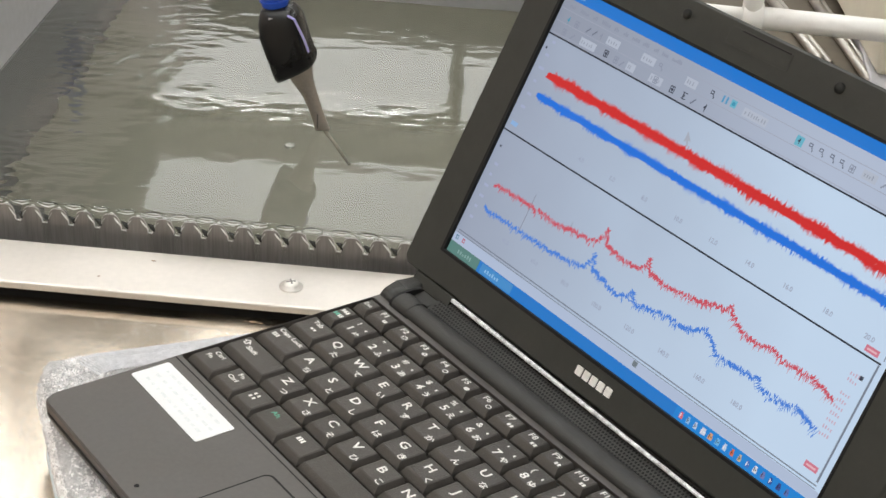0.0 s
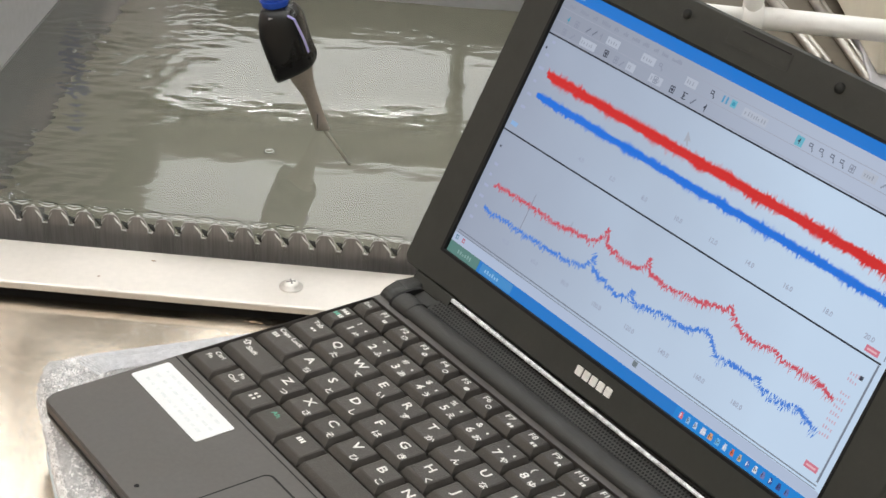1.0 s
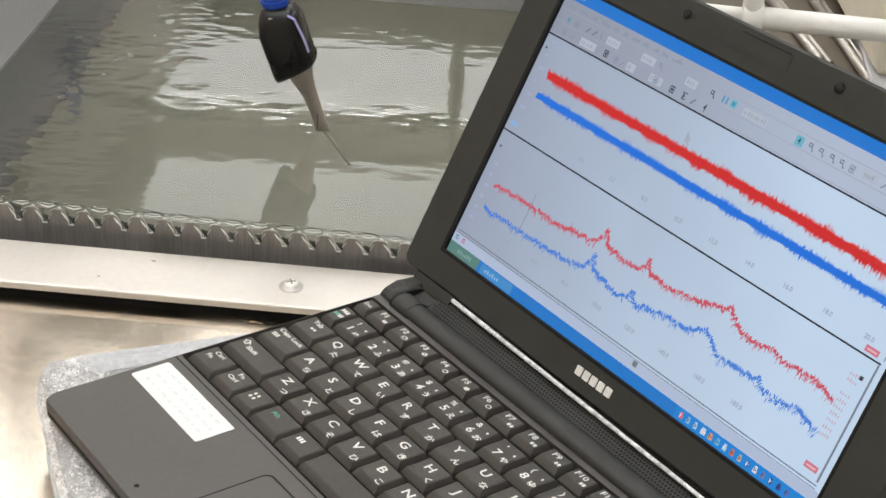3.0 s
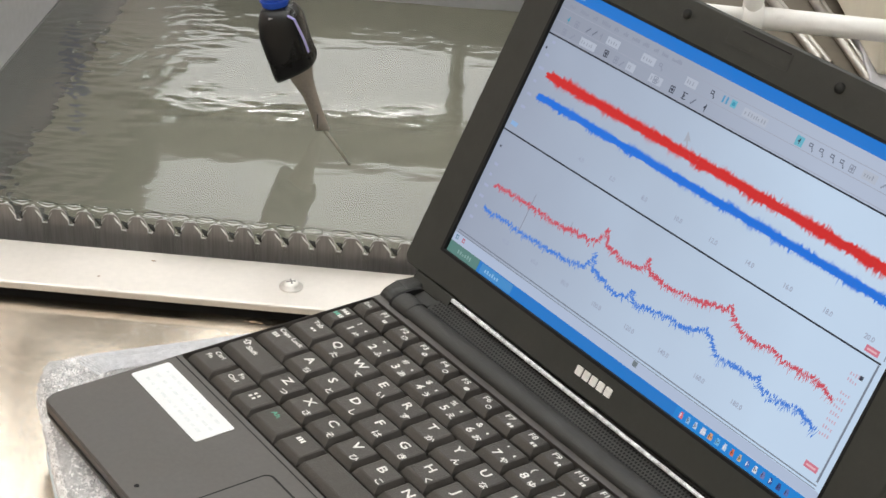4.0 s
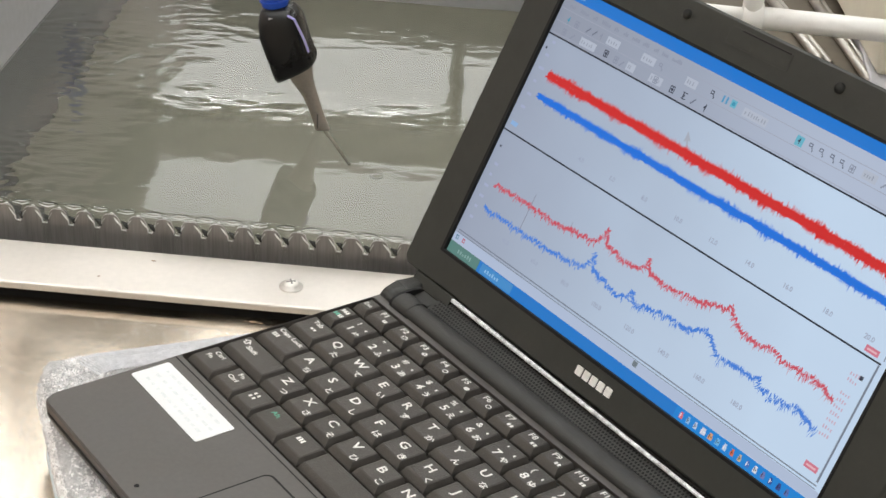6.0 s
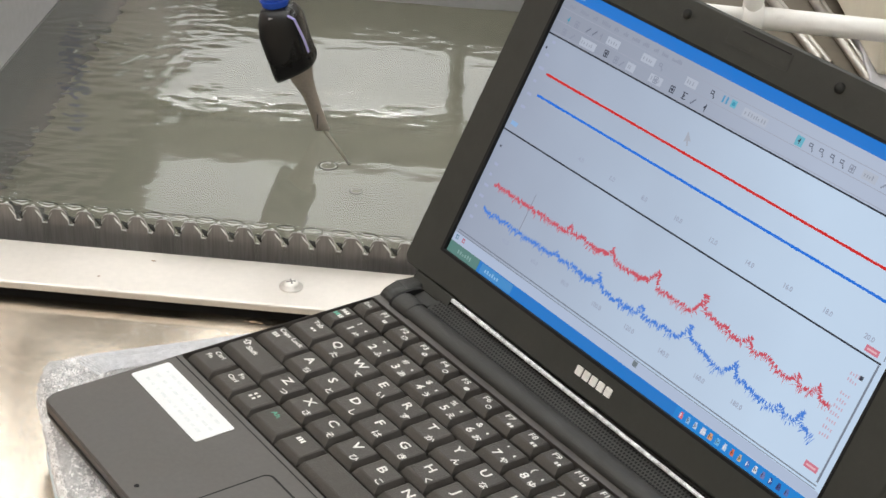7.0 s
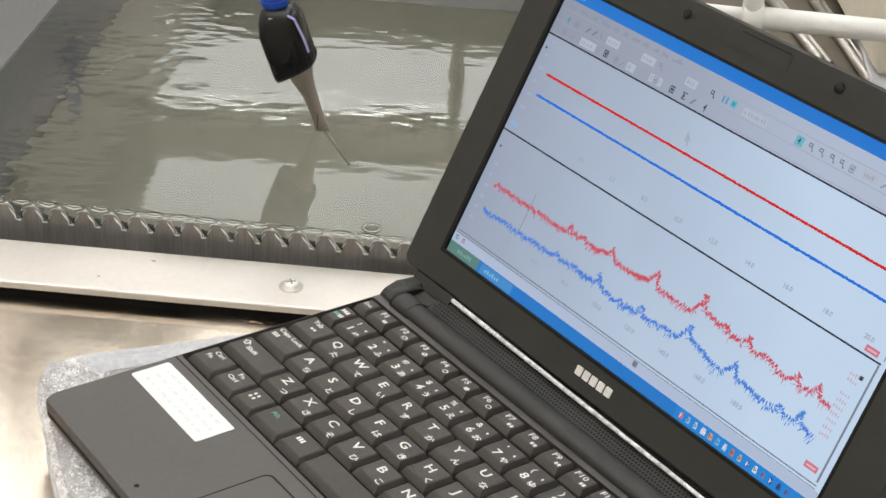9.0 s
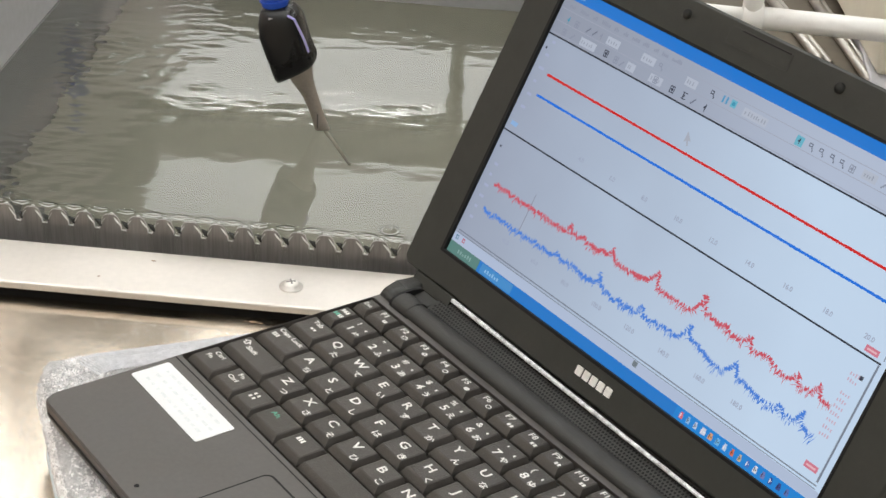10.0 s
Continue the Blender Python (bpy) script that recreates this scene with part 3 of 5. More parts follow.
# ---- pipework beyond the tank ----
def pipework():
    w = thing("white_pipe", TANK @ Matrix.Translation((0.40, 0.37, 0.0)), "white plastic water pipe with a tee joint", "pipe")
    Z = 0.0675
    part("run", tube(B(), [(0.3565, 0.2688, Z), (0.50, 0.2565, Z)], 0.0066, 18, TANK), WHITE_PIPE, w, smooth=True)
    part("elbow", tube(B(), [(0.50, 0.2565, Z), (0.512, 0.2575, Z), (0.518, 0.264, Z), (0.518, 0.32, Z)], 0.0060, 18, TANK), WHITE_PIPE, w, smooth=True)
    part("feed", tube(B(), [(0.300, 0.2736, Z), (0.3565, 0.2688, Z)], 0.0050, 18, TANK), WHITE_PIPE, w, smooth=True)
    part("tee_joint", tube(B(), [(0.3580, 0.2688, Z - 0.009), (0.3580, 0.2688, Z + 0.030)], 0.0060, 18, TANK), WHITE_PIPE, w, smooth=True)
    part("collar", tube(B(), [(0.3530, 0.2692, Z), (0.3645, 0.2682, Z)], 0.0080, 18, TANK), WHITE_PIPE, w, smooth=True)
    part("foot", tube(B(), [(0.3100, 0.2728, 0.0222), (0.3100, 0.2728, Z)], 0.0050, 18, TANK), WHITE_PIPE, w, smooth=True)
    for (a, b) in (((0.3800, 0.420), (0.4060, 0.3155)), ((0.4120, 0.420), (0.4335, 0.2850))):
        r = thing("steel_tube", TANK @ Matrix.Translation((a[0], a[1], 0.0225)), "polished steel tube running below the white pipe", "tube", "steel tubes at the tank")
        part("pipe", tube(B(), [(a[0] - 0.010, a[1] + 0.04, 0.0258), (b[0], b[1], 0.0258)], 0.0030, 14, TANK), DULL_TUBE, r, smooth=True)
        part("rail", tube(B(), [(a[0] - 0.004, a[1] + 0.04, 0.0243), (b[0] + 0.0062, b[1], 0.0243)], 0.0020, 14, TANK), DULL_TUBE, r, smooth=True)
    s = thing("tank_shelf", TANK @ Matrix.Translation((0.38, 0.40, 0.0)), "brown shelf board at the tank's end", "shelf")
    part("board", box(B(), (0.300, 0.262, 0.010), (RIGHT_WALL - 0.002, FAR_WALL - 0.002, 0.0224), TANK, 0.001, 1), BROWN, s)
    c = thing("cream_housing", TANK @ Matrix.Translation((0.60, 0.40, 0.0)), "cream painted metal machine housing beside the tank", "housing")
    tilt = TANK @ Matrix.Translation((0.4360, 0.285, 0)) @ Matrix.Rotation(radians(6.5), 4, "Z")
    part("panel", box(B(), (0.0, 0.0, 0.0305), (0.36, 0.60, 0.14), tilt, 0.003, 2), CREAM, c)
    part("plinth", box(B(), (0.03, 0.0, -0.80), (0.36, 0.60, 0.0300), tilt), CREAM, c)


pipework()

# ---- folded towel under the laptop ----
TOWEL_TOP = 0.0288


def towel():
    """A folded slab; s runs along its front edge, t along its left edge."""
    place = Matrix.Translation((-0.2404, -0.0639, 0)) @ Matrix.Rotation(radians(-16.5), 4, "Z")
    box_ = thing("plastic_box", place @ Matrix.Translation((0.15, 0.06, 0)), "low pale blue plastic box under the towel", "box")
    part("body", prism(B(), rounded(0.0350, 0.0010, 0.235, 0.118, 0.012, 6), 0.0, 0.0130, place), SUPPORT, box_)
    part("lid", prism(B(), rounded(0.0335, -0.0004, 0.237, 0.120, 0.013, 6), 0.0130, 0.0150, place), SUPPORT, box_)
    t = thing("towel", place @ Matrix.Translation((0.15, 0.06, 0.015)), "thick folded grey terry towel with a woven hem under the laptop", "towel")
    S1, T1, R = 0.270, 0.135, 0.022
    mid, half = 0.0248, 0.0098
    outline = rounded(0.0, 0.0, S1, T1, R, 10)
    dense = []
    for (a, b), (c, d) in zip(outline, outline[1:] + outline[:1]):
        n = max(1, round(math.hypot(c - a, d - b) / 0.0022))
        for k in range(n):
            dense.append((a + (c - a) * k / n, b + (d - b) * k / n))
    cx, cy = S1 / 2, T1 / 2
    rings_ = []
    bm = B()
    def inset(p, d):
        x = min(max(p[0], d), S1 - d)
        y = min(max(p[1], d), T1 - d)
        return (x, y)
    for k in range(15):
        a = math.pi * k / 14
        d = half * 1.05 * (1 - math.sin(a))
        z = mid - half * math.cos(a)
        row = []
        for p in dense:
            q = inset(p, d)
            v = Vector((q[0], q[1], z))
            w = v * 1.0
            rough = noise.noise(w * 70) * 0.0009 + noise.noise(w * 420) * 0.0006
            v.x += rough * (1 if p[0] > cx else -1) * math.sin(a)
            v.y += rough * (1 if p[1] > cy else -1) * math.sin(a)
            v.z += (noise.noise(w * 90) * 0.0005 - 0.0002) * (1 if k > 7 else 0)
            row.append(bm.verts.new(place @ v))
        rings_.append(row)
    n = len(dense)
    for a, b in zip(rings_, rings_[1:]):
        for i in range(n):
            bm.faces.new((a[i], a[(i + 1) % n], b[(i + 1) % n], b[i]))
    bm.faces.new(rings_[0][::-1])
    bm.faces.new(rings_[-1])
    part("body", bm, TOWEL, t, smooth=True)
    # terry loops on the rim and the open top
    bm = B()
    rnd = random.Random(4)
    for k in range(27000):
        e = rnd.uniform(0, 0.24 + 0.018)
        a = rnd.uniform(0.10, 1.0) * math.pi
        out = half * math.sin(a)
        d = half * 1.05 - out
        z = mid - half * math.cos(a)
        if e < 0.24:
            p = Vector((max(0.0, e), d if a < 2.2 else d + rnd.uniform(0, 0.020), z))
        else:
            p = Vector((d if a < 2.2 else d + rnd.uniform(0, 0.026), e - 0.24, z))
        if p.x < R and p.y < R:
            g = math.hypot(p.x - R, p.y - R)
            if g > R - d and g > 0:
                f = (R - d) / g
                p.x, p.y = R + (p.x - R) * f, R + (p.y - R) * f
        if p.y > R - 0.002 and p.x < 0.011:
            continue
        r = rnd.uniform(0.0005, 0.0010) * (1.0 if e < 0.24 else 0.6)
        dd = Vector((rnd.uniform(-1, 1), rnd.uniform(-1, 1), rnd.uniform(-0.6, 0.6))).normalized() * r * 1.6
        up = Vector((rnd.uniform(-0.6, 0.6), rnd.uniform(-1.0, 0.2), rnd.uniform(0.2, 1))).normalized() * r * (1.5 if e < 0.24 else 0.7)
        sd = dd.cross(up)
        if sd.length < 1e-9:
            continue
        sd = sd.normalized() * r * 0.7
        q = [bm.verts.new(place @ (p + dd * x + sd * y + up * w)) for x, y, w in ((-1, 0, -0.3), (0, 1, 0.1), (1, 0, -0.3), (0, -1, 0.1), (0, 0, 1))]
        for a_, b_ in ((0, 1), (1, 2), (2, 3), (3, 0)):
            bm.faces.new((q[a_], q[b_], q[4]))
    tagged(part("terry", bm, LOOPS, t), kind="stuff")
    # slanting cords of the hem along the left edge
    bm = B()
    for row in range(6):
        for k in range(104):
            y = 0.012 + k * 0.00125
            pts = []
            for q in range(3):
                f = (row + q / 2.0) / 6.0
                a = math.pi * (0.45 + 0.62 * min(f * 1.4, 0.88))
                x = half * 1.05 - half * math.sin(min(a, math.pi / 2 + 1.45))
                if f > 0.45:
                    x += (f - 0.45) * 0.022
                if y < R:
                    x += R - math.sqrt(R * R - (R - y) ** 2)
                z = mid - half * math.cos(min(a, math.pi))
                pts.append(place @ Vector((x, y + (row * 2 + q) * 0.0011, z + 0.0006)))
            tube(bm, pts, 0.00042, 5)
    tagged(part("hem", bm, TOWEL_HEM, t, "pale grey woven hem with slanting cords"), kind="stuff")
    return t


towel()

# ---- laptop ----
LX0, LX1, LY0, LY1 = -0.1942, 0.0640, -0.0784, 0.1020
DECK = KEY_Z + 0.003
KX0, KX1, KY0, KY1 = -0.1932, 0.0530, -0.0180, 0.0742
SCREEN = Matrix.Translation((-0.1834, 0.1048, KEY_Z + 0.0227)) @ Matrix.Rotation(-0.0041, 4, "Z") @ Matrix.Rotation(1.0862, 4, "X")
laptop = thing("laptop", pose(-0.07, 0.01, TOWEL_TOP), "small open charcoal laptop showing two noisy traces, on a folded towel", "laptop")


def laptop_base():
    L = laptop
    # deck as a frame round the key well
    n = 6
    outer = rounded(LX0, LY0, LX1, LY1, 0.0065, n)
    inner = rounded(KX0, KY0, KX1, KY1, 0.0015, n)
    bm = B()
    soft = rounded(LX0 + 0.0008, LY0 + 0.0008, LX1 - 0.0008, LY1 - 0.0008, 0.006, n)
    low = rounded(LX0 + 0.003, LY0 + 0.003, LX1 - 0.003, LY1 - 0.003, 0.006, n)
    loops = [[bm.verts.new(Vector((x, y, z))) for x, y in o] for o, z in ((inner, KEY_Z - 0.0006), (inner, DECK), (soft, DECK), (outer, DECK - 0.0008), (outer, DECK - 0.0060), (low, TOWEL_TOP + 0.003), (low, TOWEL_TOP + 0.0002))]
    m = len(outer)
    for a, b in zip(loops, loops[1:]):
        for i in range(m):
            j = (i + 1) % m
            bm.faces.new((a[i], a[j], b[j], b[i]))
    bm.faces.new(loops[-1])
    part("base", bm, PLASTIC, L, "charcoal plastic palm rest and base")
    part("key_well", box(B(), (KX0, KY0, KEY_Z - 0.004), (KX1, KY1, KEY_Z - 0.0007)), WELL, L)
    part("well_groove", box(B(), (KX0 - 0.0004, KY0 - 0.0026, DECK), (KX1 + 0.001, KY0 - 0.0021, DECK + 0.0001)), WELL, L, "thin dark line before the keys")
    # seam line below the deck's rim
    bm = ring(B(), rounded(LX0 - 0.0003, LY0 - 0.0003, LX1 + 0.0003, LY1 - 0.02, 0.009, n), DECK - 0.0048, DECK - 0.0036, rounded(LX0 + 0.001, LY0 + 0.001, LX1 - 0.001, LY1 - 0.021, 0.008, n))
    part("seam", bm, WELL, L)
    # touch pad in its groove
    gx0, gx1, gy1 = -0.1035, -0.0260, -0.0271
    groove = rounded(gx0, LY0 + 0.004, gx1, gy1, 0.0036, n)
    inn = rounded(gx0 + 0.0010, LY0 + 0.005, gx1 - 0.0010, gy1 - 0.0010, 0.0030, n)
    part("pad_groove", ring(B(), groove, DECK - 0.0005, DECK + 0.0001, inn), WELL, L)
    part("touch_pad", prism(B(), inn, DECK - 0.0004, DECK + 0.0003), PLASTIC, L)
    part("indicator", tube(B(), [(-0.1216, -0.0723, DECK - 0.0005), (-0.1216, -0.0723, DECK + 0.00015)], 0.0010, 12), HOLE, L, "tiny black indicator hole")
    # label on the palm rest
    lab = part("paper_label", prism(B(), rounded(-0.1905, -0.0416, -0.1351, -0.0246, 0.0012, 4), DECK, DECK + 0.0002), PAPER, L, "blank-looking white paper label")
    bm = B()
    rnd = random.Random(9)
    for row in range(3):
        x = -0.185
        while x < -0.140:
            w = rnd.uniform(0.0015, 0.0045)
            flat(bm, x, -0.0380 + row * 0.0045, x + w, -0.0366 + row * 0.0045, DECK + 0.00026)
            x += w + rnd.uniform(0.0012, 0.003)
    part("faint_print", bm, PAPER_INK, lab)
    # hinge barrel, its end caps and the grille behind it
    side = Matrix(((0, 0, 1, 0), (1, 0, 0, 0), (0, 1, 0, 0), (0, 0, 0, 1)))
    z = DECK
    def half_round(y0, y1, crest):
        c, r = (y0 + y1) / 2, (y1 - y0) / 2
        return [(y0, z - 0.004)] + [(c - r * math.cos(k * math.pi / 14), z + crest * math.sin(k * math.pi / 14) ** 0.8) for k in range(15)] + [(y1, z - 0.004)]
    part("hinge_bar", prism(B(), half_round(0.0772, 0.0874, 0.0040), -0.1719, 0.047, side), HINGE, L, smooth=False)
    part("hinge_knuckle", prism(B(), half_round(0.0771, 0.0884, 0.0043), -0.1826, -0.1718, side), HINGE, L, smooth=False)
    part("hinge_shelf", prism(B(), [(0.0880, z - 0.004), (0.0880, z + 0.0016), (0.0984, z + 0.0030), (0.0984, z - 0.004)], -0.1826, -0.1717, side), GRILLE, L)
    part("hinge_slit", box(B(), (-0.1838, 0.0766, z + 0.0001), (-0.1700, 0.0776, z + 0.0004)), HOLE, L, "dark slit before the hinge")
    part("hinge_gap", prism(B(), half_round(0.0770, 0.0960, 0.0044), -0.1843, -0.1827, side), HOLE, L, "black gap beside the hinge")
    cap = [(0.0775, z - 0.004), (0.0777, z + 0.0004), (0.0795, z + 0.0026), (0.0820, z + 0.0038), (0.0870, z + 0.0044), (0.0940, z + 0.0044), (0.0985, z + 0.0036), (0.1017, z + 0.0010), (0.1017, z - 0.004)]
    for a, b in ((LX0 + 0.0006, -0.1844), (0.048, LX1 - 0.0006)):
        bm = prism(B(), cap, a, b, side)
        bmesh.ops.bevel(bm, geom=list(bm.edges), offset=0.0008, segments=2, affect="EDGES")
        part("hinge_cap", bm, HINGE, L, smooth=True)
    arm = [(0.0935, z - 0.002), (0.0940, z + 0.0030), (0.0968, z + 0.0068), (0.1040, z + 0.0075), (0.1040, z - 0.002)]
    part("hinge_arm", prism(B(), arm, -0.1926, -0.1652, side), BEZEL, L, "dark foot of the lid")
    part("hinge_arm", prism(B(), arm, 0.0290, 0.0590, side), BEZEL, L, "dark foot of the lid")
    gr = [(0.0870, z - 0.004), (0.0870, z + 0.0008), (0.0980, z + 0.0046), (0.1000, z + 0.0046), (0.1000, z - 0.004)]
    g = part("speaker_grille", prism(B(), gr, -0.1716, 0.045, side), GRILLE, L)
    slope = Matrix.Translation((0, 0.0870, z + 0.0008)) @ Matrix.Rotation(math.atan2(0.0038, 0.0110), 4, "X")
    bm = B()
    for row in range(7):
        for k in range(124):
            x = -0.1698 + k * 0.00172 + (0.00086 if row % 2 else 0)
            y = 0.0012 + row * 0.0016
            bm.faces.new([bm.verts.new(slope @ Vector((x + 0.00058 * math.cos(i * math.pi / 4), y + 0.00058 * math.sin(i * math.pi / 4), 0.00006))) for i in range(8)])
    tagged(part("perforation", bm, HOLE, g), kind="stuff")
    # added strip: light in the gap under the lid, put into pale colour
    bm = tube(B(), [SCREEN @ Vector((0.0197, -0.0158, 0.0018)), SCREEN @ Vector((0.2080, -0.0174, 0.0018))], [0.0010, 0.0008], 8)
    part("pale_strip", bm, GAP_LIGHT, L, "pale strip standing in for light in the gap under the lid")


def key(x, y, w, d, legend):
    bm = B()
    h = 0.0034
    fl, fr, ff, fb = 0.0013, 0.0010, 0.0022, 0.0008
    base = [(0, 0), (w, 0), (w, d), (0, d)]
    mid = [(0.0001, 0.0001), (w - 0.0001, 0.0001), (w - 0.0001, d - 0.0001), (0.0001, d - 0.0001)]
    rim = [(fl, ff), (w - fr, ff), (w - fr, d - fb), (fl, d - fb)]
    rin = [(fl + 0.0006, ff + 0.0006), (w - fr - 0.0006, ff + 0.0006), (w - fr - 0.0006, d - fb - 0.0005), (fl + 0.0006, d - fb - 0.0005)]
    loops = [[bm.verts.new(Vector((x + a, y + b, KEY_Z + z))) for a, b in o] for o, z in ((base, -0.0007), (mid, 0.0009), (rim, h - 0.0003), (rin, h))]
    for a, b in zip(loops, loops[1:]):
        for i in range(4):
            j = (i + 1) % 4
            bm.faces.new((a[i], a[j], b[j], b[i]))
    bm.faces.new(loops[-1])
    k = part("key", bm, KEYCAP, laptop)
    bm = B()
    green = B()
    for item in legend:
        text, px, py, size = item[:4]
        tgt = green if len(item) > 4 else bm
        cx = x + fl + (w - fl - fr) * px
        cy = y + ff + (d - ff - fb) * py
        m = Matrix.Translation((cx, cy, KEY_Z + h + 0.00006))
        if text.startswith("#"):
            bw, bh = float(text[1:].split("x")[0]) / 1000, float(text[1:].split("x")[1]) / 1000
            n = max(1, round(bw / 0.0016))
            for i in range(n):
                a0 = -bw / 2 + bw * i / n
                flat(tgt, a0, -bh / 2, a0 + bw / n * 0.72, bh / 2, 0, m)
        else:
            write(tgt, text, m, size / 1000, 1.32)
    if len(bm.verts):
        part("legend", bm, LEGEND, k, "white printed legend")
    else:
        bm.free()
    if len(green.verts):
        part("legend", green, LEGEND_GREEN, k, "green printed legend")
    else:
        green.free()
    return k


def keyboard():
    P, Q, G = 0.017517, 0.015674, 0.0016
    def two(main, kana):
        return [(main, 0.44, 0.60, 5.3), (kana, 0.85, 0.14, 3.6)]
    def four(main, kana, shift):
        return [(main, 0.42, 0.24, 5.0), (kana, 0.85, 0.14, 3.4), (shift, 0.38, 0.70, 3.6), ("#1.2x1.2", 0.86, 0.62, 1)]
    rows = [
        (-0.1606, 0.0, [("Z", "つ"), ("X", "さ"), ("C", "そ"), ("V", "ひ"), ("B", "こ"), ("N", "み"), ("M", "も"), (",", "ね"), (".", "る"), ("/", "め"), ("_", "ろ")]),
        (-0.1694, Q, [("A", "ち"), ("S", "と"), ("D", "し"), ("F", "は"), ("G", "き"), ("H", "く"), ("J", "ま"), ("K", "の"), ("L", "り"), (";", "れ"), (":", "け"), ("]", "む")]),
        (-0.1738, 2 * Q, [("Q", "た"), ("W", "て"), ("E", "い"), ("R", "す"), ("T", "か"), ("Y", "ん"), ("U", "な"), ("I", "に"), ("O", "ら"), ("P", "せ"), ("@", "゛"), ("[", "゜")]),
    ]
    for x0, y, keys in rows:
        for i, (a, b) in enumerate(keys):
            key(x0 + i * P, y, P - G, Q - G, two(a, b))
    nums = [("1", "ぬ", "!"), ("2", "ふ", "\""), ("3", "あ", "＃"), ("4", "う", "$"), ("5", "え", "%"), ("6", "お", "&"), ("7", "や", "'"), ("8", "ゆ", "("), ("9", "よ", ")"), ("0", "わ", "~"), ("-", "ほ", "="), ("^", "へ", "~"), ("\\", "ー", "|")]
    for i, (a, b, c) in enumerate(nums):
        key(-0.1825 + i * P, 3 * Q, P - G, Q - G, four(a, b, c))
    FP = 0.01502
    for i in range(12):
        key(-0.1827 + i * FP, 0.0634, FP - G, 0.0100, [("F%d" % (i + 1), 0.44, 0.64, 3.5), (("#2.6x1.6", "☀", "☼", "○", "●", "○", "#3.6x1.6", "#3.8x1.6", "#3.2x1.6", "#3.2x1.6", "#3x1.5", "#3x1.5")[i], 0.84, 0.20, 2.8)])
    X = KX0 + 0.0009
    wide = [
        (X, 0.0634, -0.1834, 0.0100, [("Esc", 0.5, 0.45, 3.0)]),
        (X, 3 * Q, -0.1832, Q - G, [("#5x2", 0.55, 0.72, 1), ("#3.4x2", 0.36, 0.38, 1, "g"), ("#3x2", 0.80, 0.38, 1)]),
        (X, 2 * Q, -0.1745, Q - G, [("Tab", 0.42, 0.76, 3.2), ("#4x1.2", 0.58, 0.40, 1)]),
        (X, Q, -0.1701, Q - G, [("Caps Lock", 0.50, 0.80, 3.0), ("#4.4x2.2", 0.22, 0.44, 1)]),
        (X, 0.0, -0.1613, Q - G, [("Shift", 0.36, 0.52, 3.2), ("⇧", 0.12, 0.66, 4.0)]),
        (X, -Q, -0.1739, Q - G, [("Ctrl", 0.44, 0.78, 3.0), ("Fn", 0.30, 0.46, 3.0)]),
        (-0.1732, -Q, -0.1573, Q - G, [("Fn", 0.46, 0.78, 3.0), ("Ctrl", 0.40, 0.44, 3.0)]),
        (-0.1566, -Q, -0.1423, Q - G, [("#1.7x1.5", 0.30, 0.66, 1), ("#1.7x1.5", 0.50, 0.66, 1), ("#1.7x1.5", 0.30, 0.44, 1), ("#1.7x1.5", 0.50, 0.44, 1)]),
        (-0.1416, -Q, -0.1220, Q - G, [("Alt", 0.30, 0.62, 3.0, "g")]),
        (-0.1213, -Q, -0.1048, Q - G, [("#4.6x2.2", 0.34, 0.58, 1)]),
        (-0.1041, -Q, -0.0500, Q - G, []),
        (-0.0493, -Q, -0.0330, Q - G, [("#4x2", 0.4, 0.6, 1)]),
        (-0.0323, -Q, -0.0150, Q - G, [("#4x2", 0.4, 0.6, 1)]),
        (-0.0143, -Q, 0.0030, Q - G, [("Alt", 0.4, 0.6, 3.0)]),
        (0.0037, -Q, 0.0180, Q - G, [("←", 0.5, 0.5, 4.0)]),
        (0.0187, -Q, 0.0335, Q - G, [("↓", 0.5, 0.5, 4.0)]),
        (0.0342, -Q, 0.0523, Q - G, [("→", 0.5, 0.5, 4.0)]),
        (-0.1606 + 11 * P, 0.0, 0.0523, Q - G, [("Shift", 0.4, 0.5, 3.0)]),
        (-0.1694 + 12 * P, Q, 0.0523, Q - G, [("Enter", 0.5, 0.5, 2.6)]),
        (-0.1738 + 12 * P, 2 * Q, 0.0523, Q - G, []),
        (-0.1825 + 13 * P, 3 * Q, 0.0523, Q - G, [("BS", 0.5, 0.5, 2.0)]),
        (-0.1827 + 12 * FP, 0.0634, 0.0115, 0.0100, []),
        (0.0122, 0.0634, 0.0240, 0.0100, [("Ins", 0.5, 0.5, 3.0)]),
        (0.0272, 0.0634, 0.0520, 0.0100, [("Del", 0.5, 0.5, 3.0)]),
    ]
    for x0, y, x1, d, leg in wide:
        key(x0, y, x1 - x0, d, leg)


SW, SH = 0.2227, 0.1253


